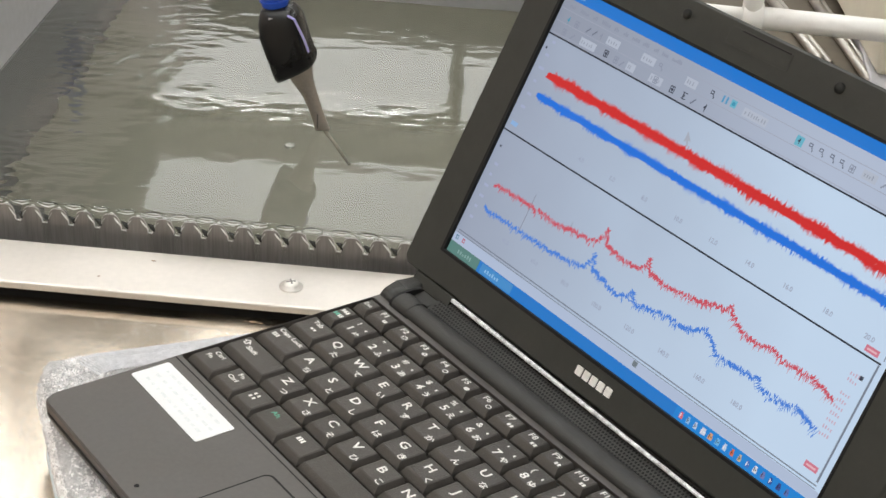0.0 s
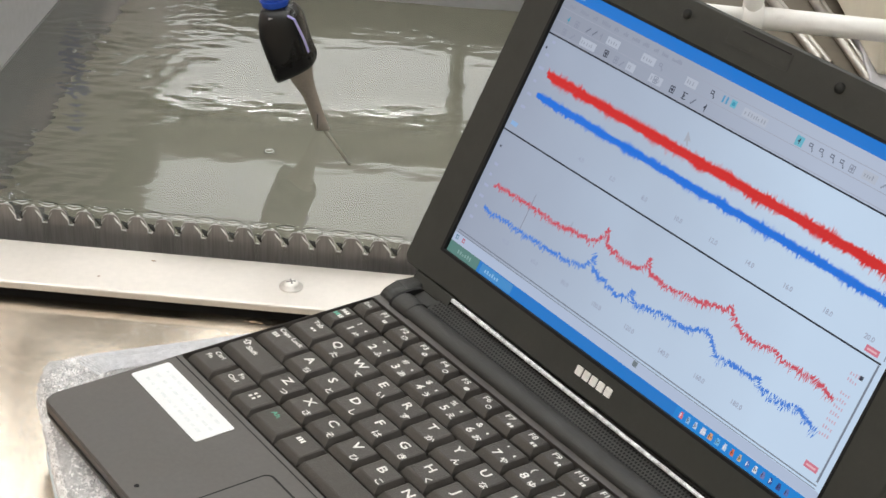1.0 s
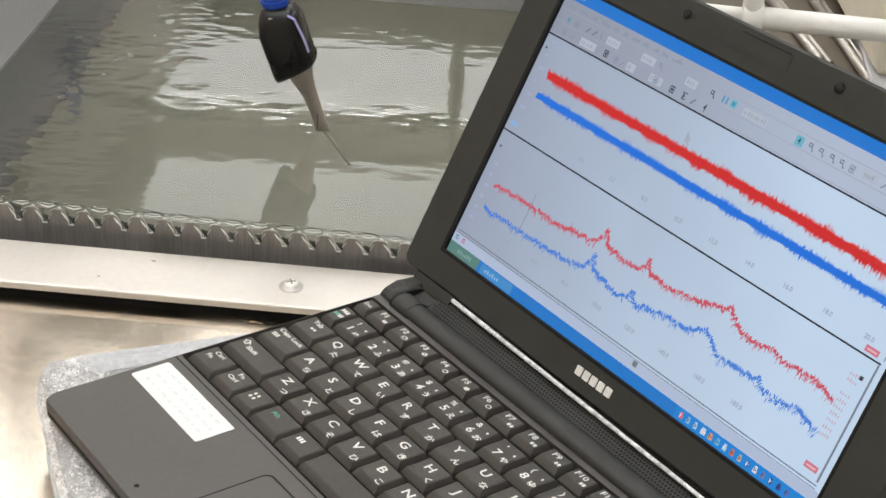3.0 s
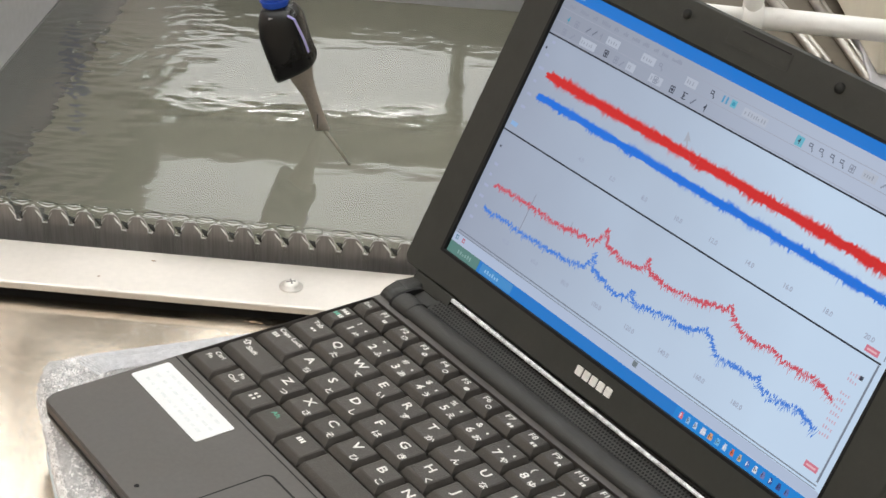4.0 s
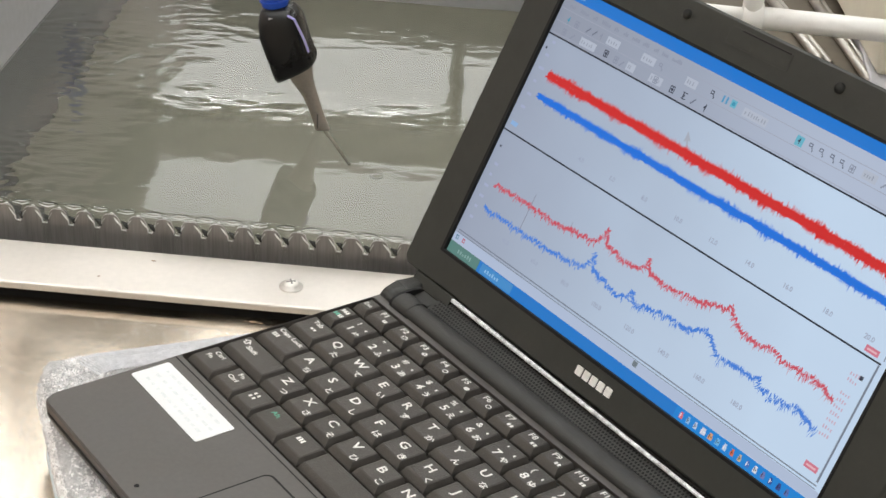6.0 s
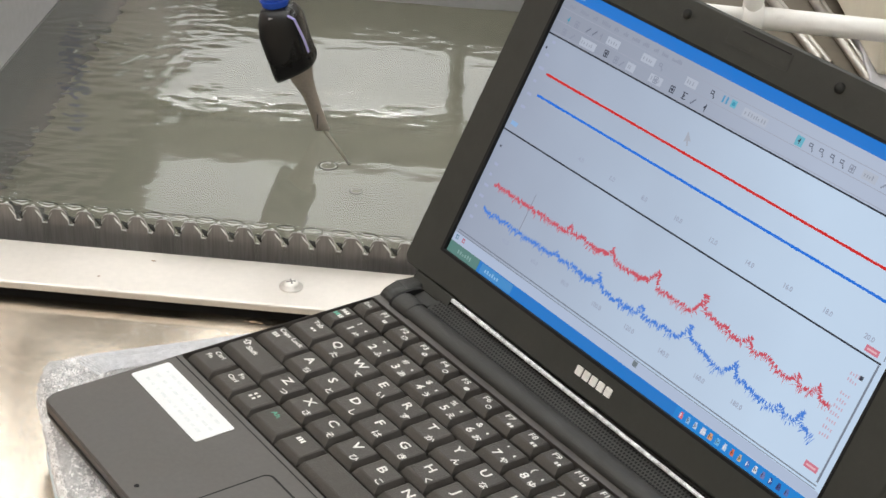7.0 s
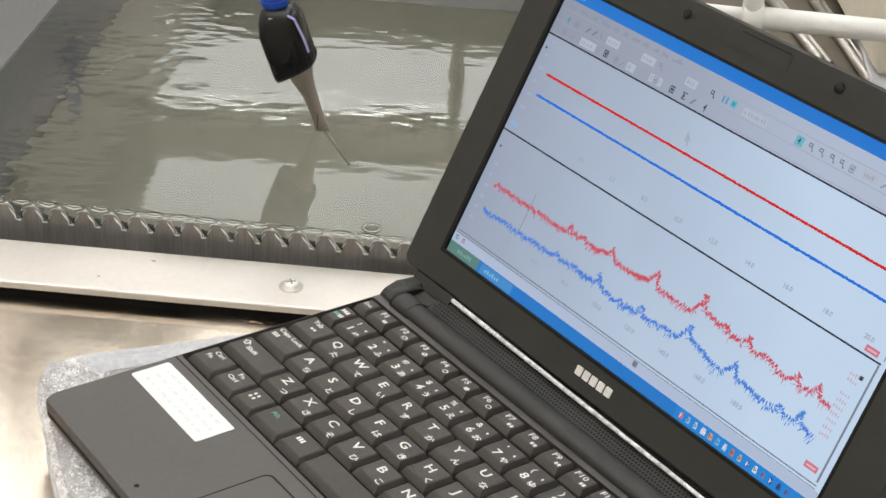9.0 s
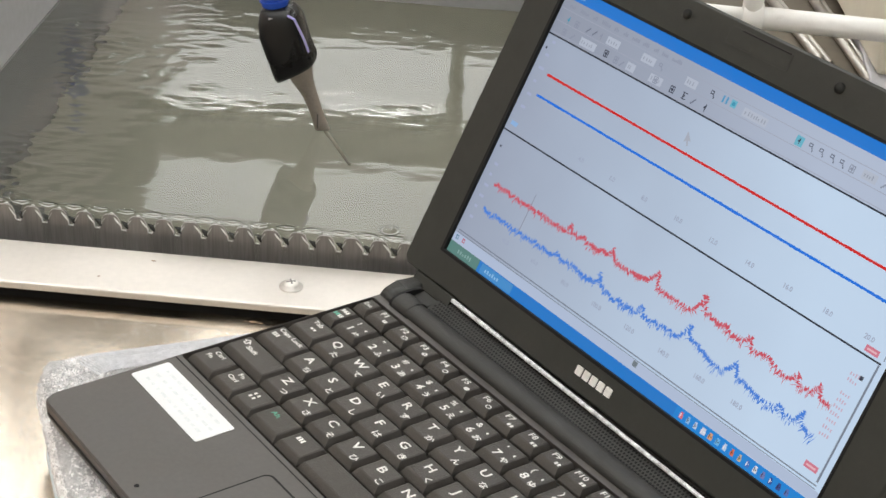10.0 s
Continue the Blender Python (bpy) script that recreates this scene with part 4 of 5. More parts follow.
def lid():
    n = 6
    A0, A1, B0, B1 = -0.0212, 0.2440, -0.0148, 0.1422
    outer = rounded(A0, B0, A1, B1, 0.0042, n)
    soft = rounded(A0 + 0.0010, B0 + 0.0010, A1 - 0.0010, B1 - 0.0010, 0.0036, n)
    inn = rounded(0.0, 0.0, SW, SH, 0.0003, n)
    inn2 = rounded(-0.0014, -0.0011, SW + 0.0011, SH + 0.0011, 0.0006, n)
    bm = B()
    loops = [[bm.verts.new(SCREEN @ Vector((a, b, z))) for a, b in o] for o, z in ((inn, -0.0008), (inn2, 0.0010), (soft, 0.0012), (outer, 0.0004), (outer, -0.0050), (soft, -0.0085))]
    m = len(outer)
    for a, b in zip(loops, loops[1:]):
        for i in range(m):
            j = (i + 1) % m
            bm.faces.new((a[i], a[j], b[j], b[i]))
    bm.faces.new(loops[-1])
    ld = part("lid", bm, BEZEL, laptop, "charcoal lid with a wide bezel")
    part("screen_gasket", ring(B(), rounded(-0.0016, -0.0011, SW + 0.0011, SH + 0.0011, 0.0006, n), -0.0006, 0.00125, rounded(0.0002, 0.0002, SW - 0.0002, SH - 0.0002, 0.0003, n), SCREEN), HOLE, ld, "black gasket")
    for a, b in ((0.0689, 0.1354), (0.1516, 0.1356)):
        bm = B()
        mm = SCREEN @ Matrix.Translation((a, b, 0.0010))
        rings = []
        for r, z in ((0.0022, 0.0), (0.0021, 0.0008), (0.0016, 0.0013), (0.0006, 0.0015)):
            rings.append([bm.verts.new(mm @ Vector((r * math.cos(i * math.pi / 8), r * math.sin(i * math.pi / 8), z))) for i in range(16)])
        for p, q in zip(rings, rings[1:]):
            for i in range(16):
                bm.faces.new((p[i], p[(i + 1) % 16], q[(i + 1) % 16], q[i]))
        bm.faces.new(rings[-1])
        part("bumper", bm, WELL, ld, "small round rubber bumper", smooth=True)
    # latch plate with its dark upper edge
    slot = rounded(0.0925, 0.1322, 0.1262, 0.1395, 0.0012, n)
    sl = rounded(0.0929, 0.1325, 0.1258, 0.1391, 0.0010, n)
    plate = part("latch_plate", prism(B(), sl, 0.0008, 0.00135, SCREEN), BEZEL, ld)
    part("latch_groove", ring(B(), slot, 0.0008, 0.00128, sl, SCREEN), HINGE, plate)
    part("latch_slot", box(B(), (0.0990, 0.1386, 0.0013), (0.1250, 0.1391, 0.0015), SCREEN), HOLE, plate, "dark slot of the latch")
    # maker's mark as plain bars
    bm = B()
    for k in range(5):
        a = 0.0988 + k * 0.0045
        prism(bm, rounded(a, -0.0088, a + 0.0036, -0.0050, 0.0004, 2), 0.0011, 0.00145, SCREEN)
    part("maker_mark", bm, LEGEND, ld, "plain pale grey bars of the maker's mark")


def paint(name, bm, rgb, strength=1.0, label=""):
    """Something lit on the screen, in the screen's own plane."""
    me = bpy.data.meshes.new(name)
    bm.to_mesh(me)
    bm.free()
    key_ = (rgb, strength)
    if key_ not in INKS:
        INKS[key_] = glow("lit_" + name, srgb(*rgb), SCREEN_GLOW * strength)
    me.materials.append(INKS[key_])
    ob = new(name, me)
    ob.parent = display
    if label:
        tagged(ob, label)
    return ob


INKS = {}
MM = 0.001


def bars(bm, rects, z):
    for a0, b0, a1, b1 in rects:
        flat(bm, a0 * MM, b0 * MM, a1 * MM, b1 * MM, z)
    return bm


def backlight(name, left, right):
    """Screen light that grows along the screen, as thin panels do when seen askew."""
    m = glow(name, left, SCREEN_GLOW)
    nt = m.node_tree
    b = nt.nodes["Principled BSDF"]
    co = nt.nodes.new("ShaderNodeTexCoord")
    sep = nt.nodes.new("ShaderNodeSeparateXYZ")
    nz = nt.nodes.new("ShaderNodeTexNoise")
    nz.inputs["Scale"].default_value = 14
    nz.inputs["Detail"].default_value = 2
    mr = nt.nodes.new("ShaderNodeMapRange")
    mr.inputs[1].default_value, mr.inputs[2].default_value = 0.0, SW
    ad = nt.nodes.new("ShaderNodeMath")
    ad.operation = "MULTIPLY_ADD"
    ad.inputs[1].default_value = 0.35
    rp = nt.nodes.new("ShaderNodeValToRGB")
    rp.color_ramp.elements[0].position, rp.color_ramp.elements[1].position = 0.1, 1.0
    rp.color_ramp.elements[0].color = (*left, 1)
    rp.color_ramp.elements[1].color = (*right, 1)
    nt.links.new(co.outputs["Object"], nz.inputs[0])
    nt.links.new(co.outputs["Object"], sep.inputs[0])
    nt.links.new(sep.outputs["X"], mr.inputs[0])
    nt.links.new(nz.outputs[0], ad.inputs[0])
    nt.links.new(mr.outputs[0], ad.inputs[2])
    nt.links.new(ad.outputs[0], rp.inputs[0])
    nt.links.new(rp.outputs[0], b.inputs["Emission Color"])
    return m


def build_display():
    return part("display", box(B(), (0, 0, -0.0016), (SW, SH, -0.0007), SCREEN), backlight("lit_backdrop", srgb(162, 171, 192), srgb(209, 231, 255)), laptop, "lit screen with a pale plotting window", at=SCREEN)


display = build_display()
laptop_base()
keyboard()
lid()

Z1, Z2, Z3, Z4 = -0.00062, -0.00058, -0.00054, -0.00050
paint("title_bar", bars(B(), [(0, 120.0, 222.7, 125.3)], Z1), (24, 126, 222))
menu = paint("menu_strip", bars(B(), [(0, 103.7, 222.7, 120.0)], Z1), (178, 189, 214))
menu.data.materials[0] = backlight("lit_menu", srgb(148, 155, 172), srgb(190, 203, 226))
for b0 in (115.2, 109.6, 104.4):
    paint("toolbar_edge", bars(B(), [(1, b0, 222, b0 + 0.25)], Z2), (170, 176, 196))
for a1, b0 in ((222.7, 103.1), (219, 58.2)):
    paint("panel_line", bars(B(), [(0, b0, a1, b0 + 0.7)], Z2), (44, 50, 64))
for r in ((218.0, 12, 218.9, 58), (2, 10.6, 219, 11.1), (2, 9.5, 219, 9.8), (219.2, 60, 219.6, 103)):
    paint("window_frame", bars(B(), [r], Z2), (128, 138, 156))
paint("scroll_strip", bars(B(), [(0, 5.3, 222.7, 9.3)], Z1), (188, 203, 230))
paint("taskbar", bars(B(), [(22, 0, 222.7, 5.2)], Z1), (30, 128, 216))
paint("tray_panel", bars(B(), [(150, 0, 222.7, 5.2)], Z1 + 0.00001), (26, 140, 226))
paint("task_button", bars(B(), [(24, 0.5, 46, 4.8)], Z1 + 0.00001), (72, 150, 216))
paint("start_button", bars(B(), [(0, 0, 22, 5.2)], Z1), (96, 140, 134))


def icon(name, rects, z, rgb):
    """One small sign on the screen; its strokes touch along a thin spine."""
    a0, b0 = min(r[0] for r in rects), min(r[1] for r in rects)
    b1 = max(r[3] for r in rects)
    bm = bars(B(), rects, z)
    if len(rects) > 1:
        s = a0 + (a0 * 7.3 % 1.0) * 0.9
        bars(bm, [(s, b0, s + 0.35, b1)], z)
    bmesh.ops.remove_doubles(bm, verts=bm.verts, dist=1e-7)
    return paint(name, bm, rgb)


def strokes(kind, a, b, h, rnd):
    """Rectangles of one toolbar sign of height h, centred on (a, b)."""
    w, k = h * 0.9, h * 0.13
    if kind == "page":
        return [(a - w / 2, b - h / 2, a + w / 2, b - h / 2 + k), (a - w / 2, b + h / 2 - k, a + w / 2, b + h / 2), (a - w / 2, b - h / 2, a - w / 2 + k, b + h / 2), (a + w / 2 - k, b - h / 2, a + w / 2, b + h / 2), (a - w * 0.3, b - k, a + w * 0.25, b + k), (a - w * 0.05, b - h * 0.35, a + w * 0.15, b + h * 0.35)]
    if kind == "lens":
        return [(a - w / 2, b, a + w * 0.2, b + k), (a - w / 2, b + h / 2 - k, a + w * 0.2, b + h / 2), (a - w / 2, b, a - w / 2 + k, b + h / 2), (a + w * 0.2 - k, b, a + w * 0.2, b + h / 2), (a + w * 0.15, b - h * 0.2, a + w * 0.32, b), (a + w * 0.3, b - h / 2, a + w / 2, b - h * 0.2)]
    if kind == "sum":
        return [(a - w / 2, b + h / 2 - k, a + w / 2, b + h / 2), (a - w / 2, b - h / 2, a + w / 2, b - h / 2 + k), (a - w * 0.3, b, a - w * 0.1, b + h / 2), (a - w * 0.3, b - h / 2, a - w * 0.1, b), (a - w * 0.15, b - k, a + w * 0.1, b + k)]
    if kind == "slash":
        return [(a - w * 0.4 + i * w * 0.2, b - h / 2 + i * h * 0.2, a - w * 0.15 + i * w * 0.2, b - h * 0.25 + i * h * 0.2) for i in range(4)]
    if kind == "arrow":
        return [(a - k / 2, b - h / 2, a + k / 2, b + h / 2), (a - w * 0.35, b - h * 0.1, a + k, b + h * 0.15), (a - w * 0.15, b + h * 0.1, a + k, b + h * 0.35)]
    n = int(max(2, h))
    return [(a - w / 2 + i * 0.85, b - h * rnd.uniform(0.25, 0.45), a - w / 2 + i * 0.85 + 0.5, b + h * rnd.uniform(0.2, 0.45)) for i in range(n)]


def toolbar_icons():
    rnd = random.Random(21)
    ink, dim, dark, teal, pale = (112, 120, 140), (146, 154, 174), (58, 64, 80), (62, 158, 190), (190, 199, 216)
    # words of the menu, too small to read
    a = 5.0
    while a < 74:
        for _ in range(rnd.randint(3, 6)):
            paint("menu_print", bars(B(), [(a, 116.6, a + 0.55, 116.6 + rnd.uniform(0.9, 1.8))], Z2), dim)
            a += 0.95
        a += rnd.uniform(1.8, 3.4)
    # pale fields with their print
    for a, b, w in ((37.2, 112.0, 8), (59.1, 112.6, 8), (85.1, 112.4, 6.5), (121.2, 112.2, 13), (179.4, 112.6, 7), (24.3, 106.5, 10), (67.3, 106.9, 7.5), (52, 106.6, 5)):
        icon("toolbar_field", [(a - w / 2, b - 1.7, a + w / 2, b + 1.7)], Z2, pale)
        x = a - w / 2 + 1.0
        while x < a + w / 2 - 1.2:
            paint("field_print", bars(B(), [(x, b - 0.8, x + 0.6, b + rnd.uniform(0.2, 0.9))], Z3), (162, 170, 188))
            x += rnd.uniform(1.0, 1.9)
    for kind, a, b, rgb in (("arrow", 8.0, 111.6, teal), ("page", 13.5, 111.6, dim), ("slash", 21.0, 112.0, ink), ("slash", 25.1, 112.1, ink), ("arrow", 29.5, 112.0, dim), ("lens", 66.8, 112.4, dim), ("lens", 97.4, 112.4, dark), ("lens", 150.8, 112.2, ink), ("lens", 156.0, 112.2, ink), ("lens", 161.5, 112.2, ink), ("lens", 166.3, 112.1, ink), ("page", 171.2, 112.2, dim), ("page", 36.2, 106.8, dark), ("page", 42.8, 106.4, dim), ("slash", 46.5, 106.4, dim), ("page", 67.3, 106.9, dim), ("page", 77.5, 106.8, dark), ("sum", 84.7, 106.8, dark), ("slash", 90.0, 106.7, ink), ("arrow", 97.1, 106.5, dark), ("page", 8.5, 106.4, dim), ("slash", 14.0, 106.4, dim), ("slash", 186.5, 112.4, dim), ("page", 192.0, 112.6, dim)):
        bm = bars(B(), strokes(kind, a, b, 2.9, rnd), Z3)
        paint("toolbar_icon", bm, rgb)
    for a in (102.9, 104.9):
        icon("toolbar_icon", [(a, 111.5, a + 0.9, 114.3)], Z3, (84, 160, 206))
    for a, b, h in ((109.0, 112.9, 1.5), (144.8, 112.2, 1.9)):
        icon("toolbar_button", [(a - h, b - h, a + h, b + h)], Z2, (112, 190, 214))
    paint("button_sign", bars(B(), [(108.2, 112.2, 109.8, 113.6)], Z3), teal)
    paint("button_sign", bars(B(), strokes("arrow", 144.9, 112.2, 2.4, rnd), Z3), dark)
    for r in ((2.2, 96.8, 3.2, 97.8), (2.6, 50.8, 3.6, 51.8), (214.0, 50.2, 215.6, 51.8)):
        icon("small_mark", [r], Z4, dark)
    paint("title_print", bars(B(), [(3.0 + 1.3 * k, 121.6, 3.8 + 1.3 * k, 123.2) for k in range(7)], Z2), (150, 196, 240))


toolbar_icons()


def axis_numbers():
    for k in range(2, 11):
        paint("axis_number", write(B(), "%d.0" % (2 * k), Matrix.Translation(((9.5 + 20.05 * k) * MM, 64.3 * MM, Z2)), 0.0027), (168, 178, 204))
    for k in range(2, 10):
        paint("axis_number", write(B(), "%d.0" % (20 * k), Matrix.Translation(((-10.2 + 20.4 * k) * MM, 18.0 * MM, Z2)), 0.0027), (168, 178, 204))
    rnd = random.Random(3)
    for b0 in (70, 76, 82, 88, 94, 100, 18, 23, 28, 33, 38, 43):
        icon("scale_mark", [(3.4 + rnd.uniform(0, 1), b0, 6.4 + rnd.uniform(-0.6, 0.8), b0 + 1.2)], Z2, (176, 186, 216))
    icon("blue_tag", [(2.6, 61.5, 7.0, 63.4)], Z2, (150, 190, 236))
    for b0 in (26.5, 29.2, 32, 34.6, 37.2, 39.8, 42.4, 47.6, 50):
        for k in range(4):
            paint("scale_mark", bars(B(), [(209.8 + 1.2 * k, b0 + rnd.uniform(0, 0.3), 210.4 + 1.2 * k, b0 + rnd.uniform(1.0, 1.5))], Z2), (214, 184, 208))
    for b0 in (59.8, 14.2):
        icon("red_tag", [(210.3, b0, 216.5, b0 + 2.4)], Z2, (222, 128, 150))
        icon("red_tag_print", [(211.2, b0 + 0.8, 215.6, b0 + 1.5)], Z3, (244, 196, 206))
    icon("scroll_thumb", [(121.5, 7.0, 124.0, 9.2)], Z2, (120, 132, 140))
    icon("cursor_line", [(34.9, 24, 35.25, 42.0)], Z2, (140, 138, 156))
    icon("cursor_line", [(60.6, 37, 60.9, 41.0)], Z2, (140, 138, 156))
    bm = B()
    bm.faces.new([bm.verts.new(Vector((a * MM, b * MM, Z4))) for a, b in ((94.8, 95.6), (94.8, 91.2), (95.9, 92.2), (96.9, 90.2), (97.7, 90.6), (96.8, 92.5), (98.2, 92.5))])
    paint("mouse_pointer", bm, (178, 184, 200))


axis_numbers()


def tray():
    rnd = random.Random(8)
    cols = ((226, 110, 124), (150, 196, 240), (196, 214, 240), (214, 220, 236), (222, 168, 128), (120, 190, 240), (190, 214, 240), (226, 122, 92), (210, 190, 160), (70, 120, 200), (232, 236, 246), (120, 130, 190), (52, 84, 160), (60, 80, 150), (96, 120, 190))
    for k, c in enumerate(cols):
        a = 152.6 + k * 4.0
        w = rnd.uniform(1.7, 2.6)
        paint("tray_icon", bars(B(), [(a, 1.4, a + w, 3.0), (a + 0.3, 3.0, a + w - 0.3, 4.0)], Z2), c)
        d = tuple(int(x * 0.55) for x in c)
        paint("tray_sign", bars(B(), [(a + 0.35, 1.8, a + 0.8, 3.4), (a + w * 0.5, 2.2 + rnd.uniform(0, 0.5), a + w - 0.3, 2.8)], Z3), d if k % 3 else (238, 240, 246))
    for a, c in ((2.0, (112, 150, 178)), (6.6, (196, 120, 140))):
        paint("task_icon", bars(B(), [(a, 6.6, a + 0.7, 8.6), (a + 0.7, 8.0, a + 1.9, 8.6), (a + 0.7, 6.6, a + 1.9, 7.1), (a + 1.6, 7.1, a + 1.9, 8.0)], Z2), c)
    for k in range(6):
        paint("task_print", bars(B(), [(27 + 1.7 * k, 1.8, 28 + 1.7 * k, 1.8 + rnd.uniform(0.9, 1.7))], Z2), (150, 200, 240))
        paint("start_print", bars(B(), [(7 + 1.7 * k, 1.8, 8 + 1.7 * k, 1.8 + rnd.uniform(0.9, 1.9))], Z2), (140, 176, 172))


tray()


def comb(length, up, down, rnd, step=0.34, spike_up=0.0, spike_down=0.0, often=0.3, taper=False):
    """A jagged noisy ribbon along a, from 0 to length; up and down in mm about 0."""
    bm = B()
    n = int(length / step)
    last = None
    for i in range(n + 1):
        env = 0.15 + 0.85 * math.sin(math.pi * i / n) if taper else 1.0
        hi, lo = rnd.uniform(0.35, 1.0) * up, -rnd.uniform(0.35, 1.0) * down
        if rnd.random() < often:
            hi += rnd.uniform(0.2, 1.0) * spike_up * env
        if rnd.random() < often:
            lo -= rnd.uniform(0.2, 1.0) * spike_down * env
        a = i * step + rnd.uniform(-0.1, 0.1)
        pair = (bm.verts.new(Vector((a * MM, lo * MM, 0))), bm.verts.new(Vector((a * MM, hi * MM, 0))))
        if last:
            bm.faces.new((last[0], pair[0], pair[1], last[1]))
        last = pair
    return bm


def fringe(length, rnd, tall, side):
    """Fine ragged spikes along a, to one side of 0, gathered in bursts; in mm."""
    bm = B()
    a, phase = 0.0, rnd.uniform(0, 50)
    while a < length:
        swell = max(0.12, 0.42 + 0.75 * noise.noise(Vector((a * 0.11 + phase, phase, 0))))
        h = (0.10 + 0.9 * rnd.random() ** 2.2) * tall * swell
        w = rnd.uniform(0.24, 0.46)
        bm.faces.new([bm.verts.new(Vector((x * MM, side * y * MM, 0))) for x, y in ((a, -0.5), (a + w, -0.5), (a + w * 0.5 + 0.14, h * 0.55), (a + w * 0.5, h), (a + w * 0.5 - 0.14, h * 0.55))])
        a += w * rnd.uniform(0.55, 1.05)
    return bm


RED, BLUE_RGB = (222, 40, 40), (20, 120, 236)
RED2, BLUE2 = (216, 84, 102), (72, 136, 232)
bands, fringes, curves_ = [], [], []


def traces():
    rnd = random.Random(12)
    for name, rgb, b0, f in (("red_trace", RED, 87.5, 1.0), ("blue_trace", BLUE_RGB, 77.9, 0.80)):
        for k in range(-2, 3):
            ob = paint(name, comb(208, 0.46, 0.46, rnd, spike_up=0.3, spike_down=0.3), rgb)
            bands.append((ob, 9.5, b0, k * 0.46 * f, k * 0.03, Z3 + (k + 3) * 0.000006))
        for k in range(3):
            for side in (1, -1):
                ob = paint(name + "_fringe", fringe(204, rnd, 4.6 * f, side), rgb)
                fringes.append((ob, 9.5, b0, side * 1.15 * f, side, Z3 + 0.00004 + (2 * k + (side > 0)) * 0.000004))


traces()

# levels of the two lower curves before and after the change, along the screen in mm,
# and their peaks: place, crest, length of the rise and of the fall
RED_BEFORE = [(10, 35.8), (25, 36.8), (50, 36.3), (76, 39.3), (84, 40.6), (95, 39.2), (110, 40.6), (120, 40.2), (134, 41.8), (147, 45.0), (155, 44.2), (160, 42.0), (167, 40.8), (176, 42.4), (184, 41.0), (197, 42.0), (209, 39.4)]
RED_BEFORE_PEAKS = [(80.4, 48.2, 4.0, 2.0), (106.8, 45.8, 3.6, 1.8), (152.3, 48.0, 4.0, 1.8)]
RED_AFTER = [(10, 36.2), (48, 35.9), (60, 36.3), (70, 38.0), (77, 36.9), (86, 38.0), (97, 36.8), (110, 38.0), (117, 37.6), (128, 37.6), (135, 37.2), (144, 40.2), (157, 38.4), (163, 39.0), (170, 38.2), (175, 39.2), (184, 36.8), (198, 37.1), (209, 36.9)]
RED_AFTER_PEAKS = [(60.9, 40.4, 1.2, 0.9), (87.3, 42.2, 1.8, 1.3), (113.6, 43.9, 4.0, 1.6), (139.8, 47.0, 5.0, 2.4), (153.0, 41.0, 2.0, 1.5), (165.8, 42.8, 3.0, 2.0), (191.7, 40.8, 3.0, 1.6), (201.6, 41.6, 3.0, 1.8)]
BLUE_BEFORE = [(10, 24.8), (60, 25.8), (76, 27.6), (84, 29.4), (95, 26.7), (112, 27.8), (124, 30.4), (136, 30.4), (146, 34.6), (151, 32.4), (155.5, 28.6), (170, 30.0), (181, 28.0), (192, 28.4), (197, 30.0), (209, 26.5)]
BLUE_BEFORE_PEAKS = [(79.9, 35.6, 3.6, 2.0), (105.9, 32.8, 3.4, 1.8), (177.1, 31.8, 3.0, 1.8)]
BLUE_AFTER = [(10, 24.2), (60, 25.0), (71, 25.8), (78, 25.0), (86, 25.7), (95, 24.6), (112, 24.9), (120, 25.6), (128, 26.3), (135, 26.0), (143, 28.4), (158, 25.0), (169, 26.6), (182, 24.6), (198, 25.4), (205, 25.0), (209, 23.7)]
BLUE_AFTER_PEAKS = [(60.4, 28.2, 1.2, 0.9), (87.2, 31.0, 1.8, 1.3), (113.3, 29.4, 2.6, 1.5), (139.1, 33.5, 4.6, 2.4), (165.5, 31.5, 4.6, 2.4), (191.0, 28.3, 2.6, 1.6), (200.5, 30.0, 3.0, 1.9)]


def along(rows, a):
    for (a0, b0), (a1, b1) in zip(rows, rows[1:]):
        if a <= a1:
            return b0 + (b1 - b0) * (a - a0) / (a1 - a0)
    return rows[-1][1]


def level(rows, tops, a):
    b = along(rows, a)
    for at, crest, rise, fall in tops:
        f = 1 - (at - a) / rise if a < at else 1 - (a - at) / fall
        if f > 0:
            b = max(b, b + (crest - along(rows, at)) * f ** (1.5 if a < at else 1.1))
    return b


def scribble(length, rnd, deep):
    """A thin zigzag line centred on 0, with spikes below it; in mm."""
    bm = B()
    n = int(length / 0.27)
    last = None
    for i in range(n + 1):
        a = -length / 2 + length * i / n + rnd.uniform(-0.08, 0.08)
        y = rnd.uniform(-0.80, 0.80) - (rnd.uniform(0.6, 2.4) * deep if rnd.random() < 0.20 else 0.0)
        t = rnd.uniform(0.50, 0.80)
        pair = (bm.verts.new(Vector((a * MM, (y - t) * MM, 0))), bm.verts.new(Vector((a * MM, (y + t) * MM, 0))))
        if last:
            bm.faces.new((last[0], pair[0], pair[1], last[1]))
        last = pair
    return bm


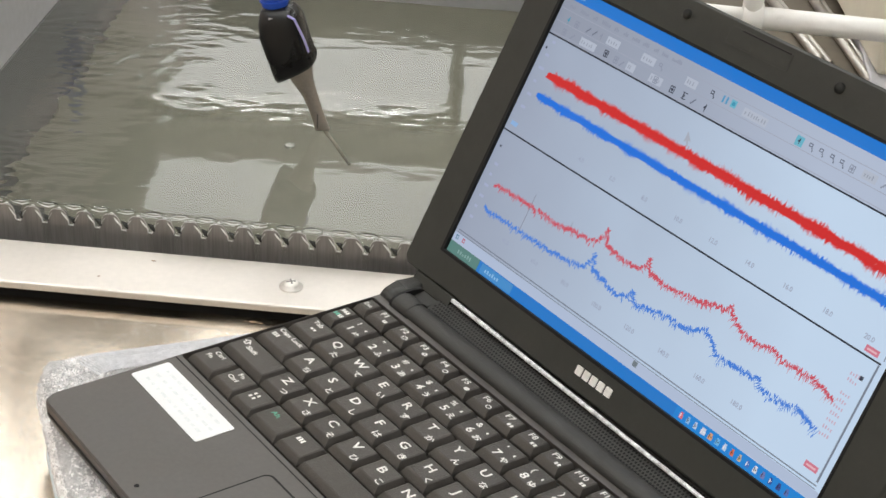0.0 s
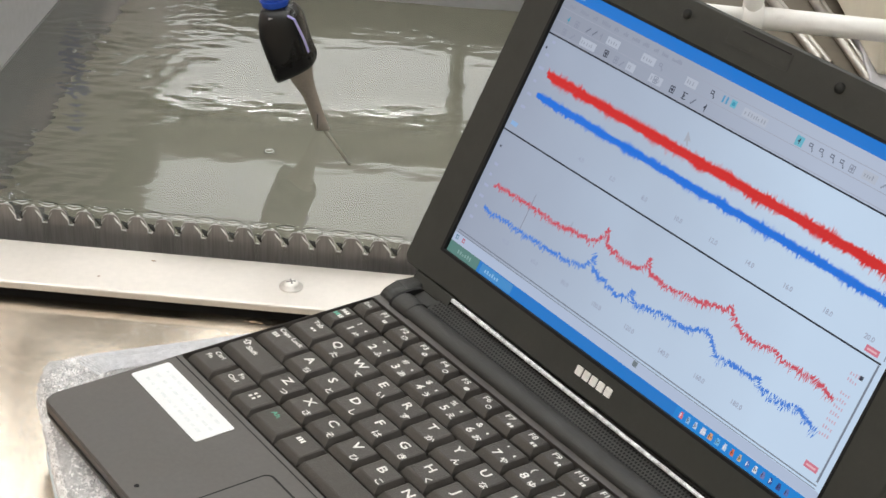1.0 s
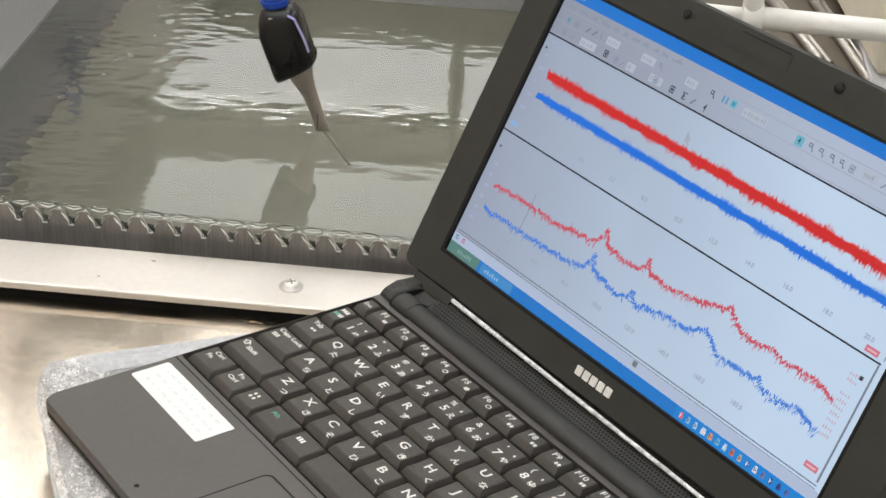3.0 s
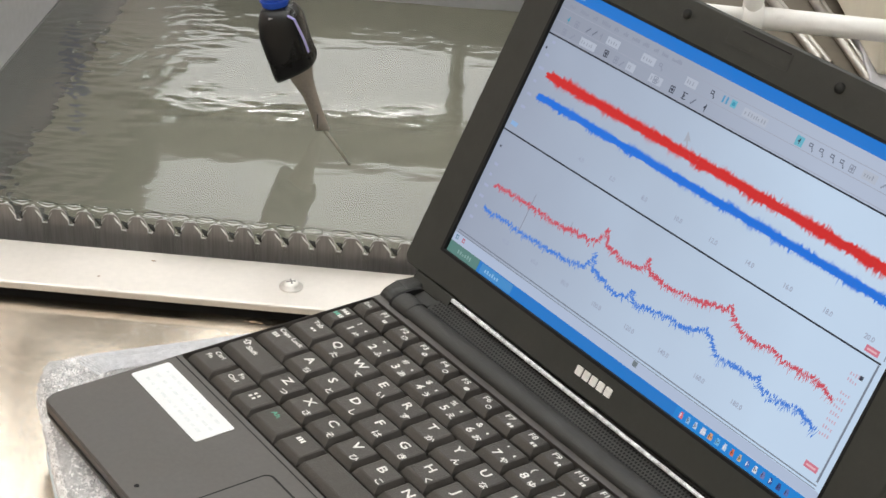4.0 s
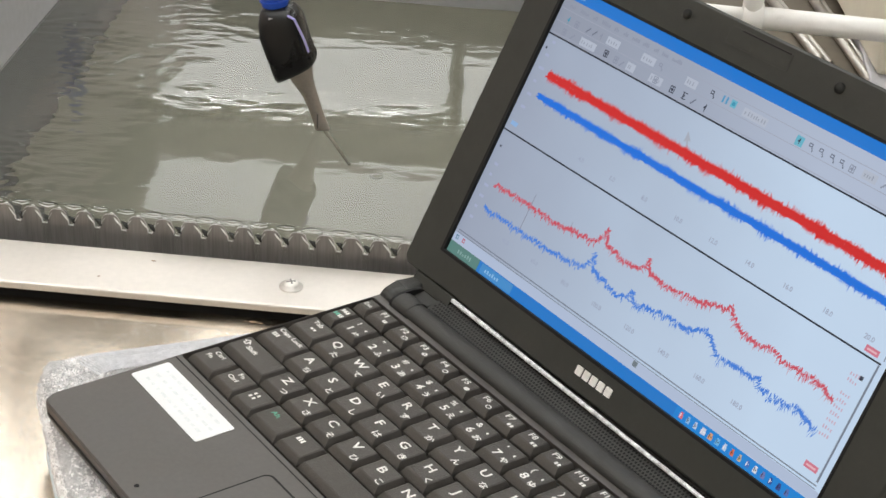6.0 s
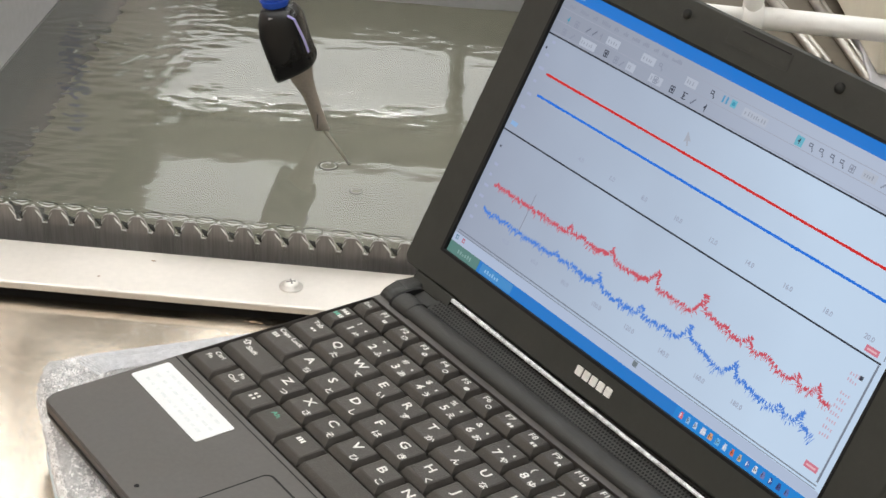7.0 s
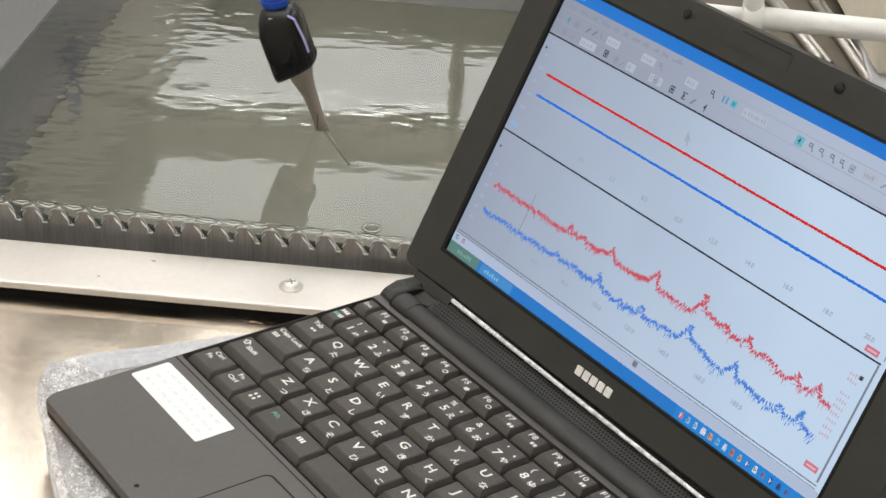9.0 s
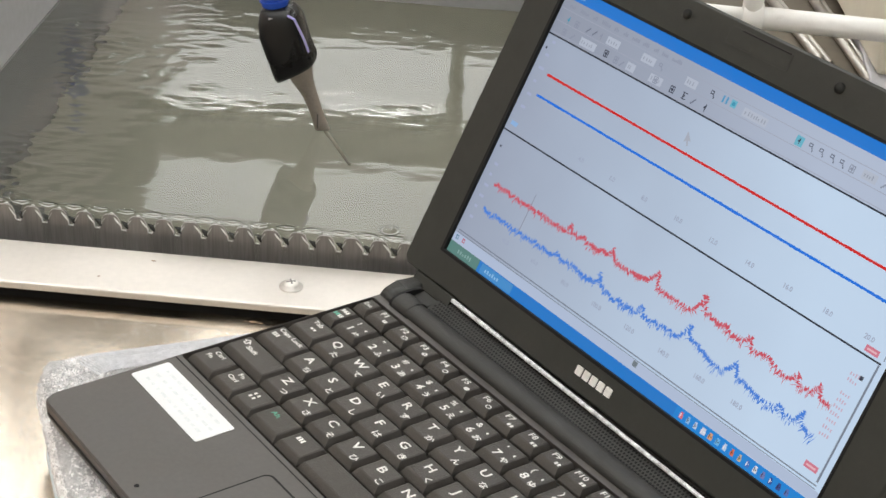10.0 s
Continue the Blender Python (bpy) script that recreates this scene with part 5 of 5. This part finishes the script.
def spectra():
    rnd = random.Random(31)
    n = 140
    w = 199.0 / n
    for name, rgb, before, after in (("red", RED2, (RED_BEFORE, RED_BEFORE_PEAKS), (RED_AFTER, RED_AFTER_PEAKS)), ("blue", BLUE2, (BLUE_BEFORE, BLUE_BEFORE_PEAKS), (BLUE_AFTER, BLUE_AFTER_PEAKS))):
        for k in range(n):
            a = 10 + (k + 0.5) * w
            lump = rnd.uniform(-0.30, 0.30)
            rows = []
            for base, tops in (before, after):
                samples = [(x * w * 0.2, level(base, tops, a + x * w * 0.2)) for x in range(-3, 4)]
                mean = sum(b for x, b in samples) / 7
                slope = sum(x * (b - mean) for x, b in samples) / sum(x * x for x, b in samples)
                rows.append((mean + lump, math.degrees(math.atan(slope))))
            steep = min(math.cos(radians(tilt)) for b, tilt in rows)
            ob = paint(name + "_curve_piece", scribble(w * 1.35 / max(0.4, steep), rnd, 0.7 + 0.5 * a / 209), rgb)
            curves_.append((ob, a, rows, Z2 + 0.00002 * (name == "red") + 0.000004 * (k % 4)))


spectra()


# ---- what moves ----
CHANGE = 6.2


def on_water(u, v, dz=0.0):
    return TANK @ Matrix.Translation((u, v, WATER_Z + dz))


def motions():
    rnd = random.Random(77)
    times = [round(0.2 * k, 1) for k in range(51)]
    home = water.matrix_basis.copy()
    rows = []
    x = 0.0
    for t in times:
        x = 0.0065 * math.sin(t * 2.1) + 0.0020 * math.sin(t * 5.3 + 1)
        rows.append((t, home @ Matrix.Translation((x, 0, 0.00012 * math.sin(t * 7.7)))))
    walk(water, rows)

    def settle(t, before, after):
        f = max(0.0, min(1.0, (t - CHANGE + 0.1) / 0.2))
        return before + (after - before) * f

    for ob, a, b, off, rest, z in bands:
        rows = []
        for t in times:
            o = settle(t, off * rnd.uniform(0.80, 1.15), rest)
            rows.append((t, pose((a + rnd.uniform(0, 1.4)) * MM, (b + o) * MM, z)))
        walk(ob, rows)
    # the fringes turn edge-on behind the glass when the traces fall quiet
    for ob, a, b, off, side, z in fringes:
        rows = []
        for t in times:
            loud = settle(t, 0.0, 88.0)
            o = settle(t, off * rnd.uniform(0.92, 1.08), 0.0)
            rows.append((t, pose((a + rnd.uniform(0, 8.0)) * MM, (b + o) * MM, z, -side * loud)))
        walk(ob, rows)
    for ob, a, two, z in curves_:
        rows = []
        for t in times:
            rows.append((t, pose((a + rnd.uniform(-0.15, 0.15)) * MM, (settle(t, two[0][0], two[1][0]) + rnd.uniform(-0.25, 0.25)) * MM, z, 0, 0, settle(t, two[0][1], two[1][1]))))
        walk(ob, rows)

    tracks = BUBBLE_TRACKS
    for ob, rows in zip(bubbles, tracks):
        walk(ob, [(t, on_water(u, v, dz)) for t, u, v, dz in rows])


BUBBLE_TRACKS = (
    ((0.00, 0.1117, 0.1477, 0.000), (0.20, 0.1117, 0.1477, 0.000), (0.40, 0.1084, 0.1456, 0.000), (0.60, 0.1072, 0.1425, 0.000), (0.80, 0.1025, 0.1416, 0.000), (1.00, 0.1024, 0.1387, 0.000), (1.40, 0.1006, 0.1384, 0.000), (1.60, 0.0933, 0.1398, 0.000), (1.80, 0.0900, 0.1321, 0.000), (2.20, 0.0900, 0.1321, -0.140), (10.00, 0.0900, 0.1221, -0.148)),
    ((0.00, 0.1232, 0.1556, -0.148), (0.90, 0.1232, 0.1456, -0.140), (1.40, 0.1232, 0.1456, 0.000), (1.60, 0.1251, 0.1417, 0.000), (1.80, 0.1264, 0.1377, 0.000), (2.00, 0.1269, 0.1350, 0.000), (2.20, 0.1294, 0.1312, 0.000), (2.40, 0.1324, 0.1277, 0.000), (2.60, 0.1335, 0.1231, 0.000), (3.00, 0.1335, 0.1231, -0.140), (10.00, 0.1335, 0.1131, -0.148)),
    ((0.00, 0.1451, 0.1471, -0.148), (4.50, 0.1451, 0.1371, -0.140), (5.00, 0.1451, 0.1371, 0.000), (5.20, 0.1518, 0.1369, 0.000), (5.40, 0.1585, 0.1327, 0.000), (5.60, 0.1619, 0.1299, 0.000), (6.20, 0.1618, 0.1142, 0.000), (6.80, 0.1573, 0.1048, 0.000), (7.00, 0.1550, 0.1004, 0.000), (7.20, 0.1518, 0.0985, 0.000), (7.50, 0.1507, 0.0944, 0.000), (7.90, 0.1507, 0.0944, -0.140), (10.00, 0.1507, 0.0844, -0.148)),
    ((0.00, 0.1319, 0.1445, -0.148), (6.30, 0.1319, 0.1345, -0.140), (6.80, 0.1319, 0.1345, 0.000), (7.00, 0.1362, 0.1270, 0.000), (7.20, 0.1419, 0.1158, 0.000), (7.50, 0.1483, 0.1018, 0.000), (7.80, 0.1495, 0.0942, 0.000), (8.10, 0.1509, 0.0855, 0.000), (8.40, 0.1544, 0.0785, 0.000), (8.70, 0.1614, 0.0699, 0.000), (9.00, 0.1688, 0.0622, 0.000), (9.50, 0.1763, 0.0606, 0.000), (10.00, 0.1780, 0.0609, 0.000)),
)

motions()
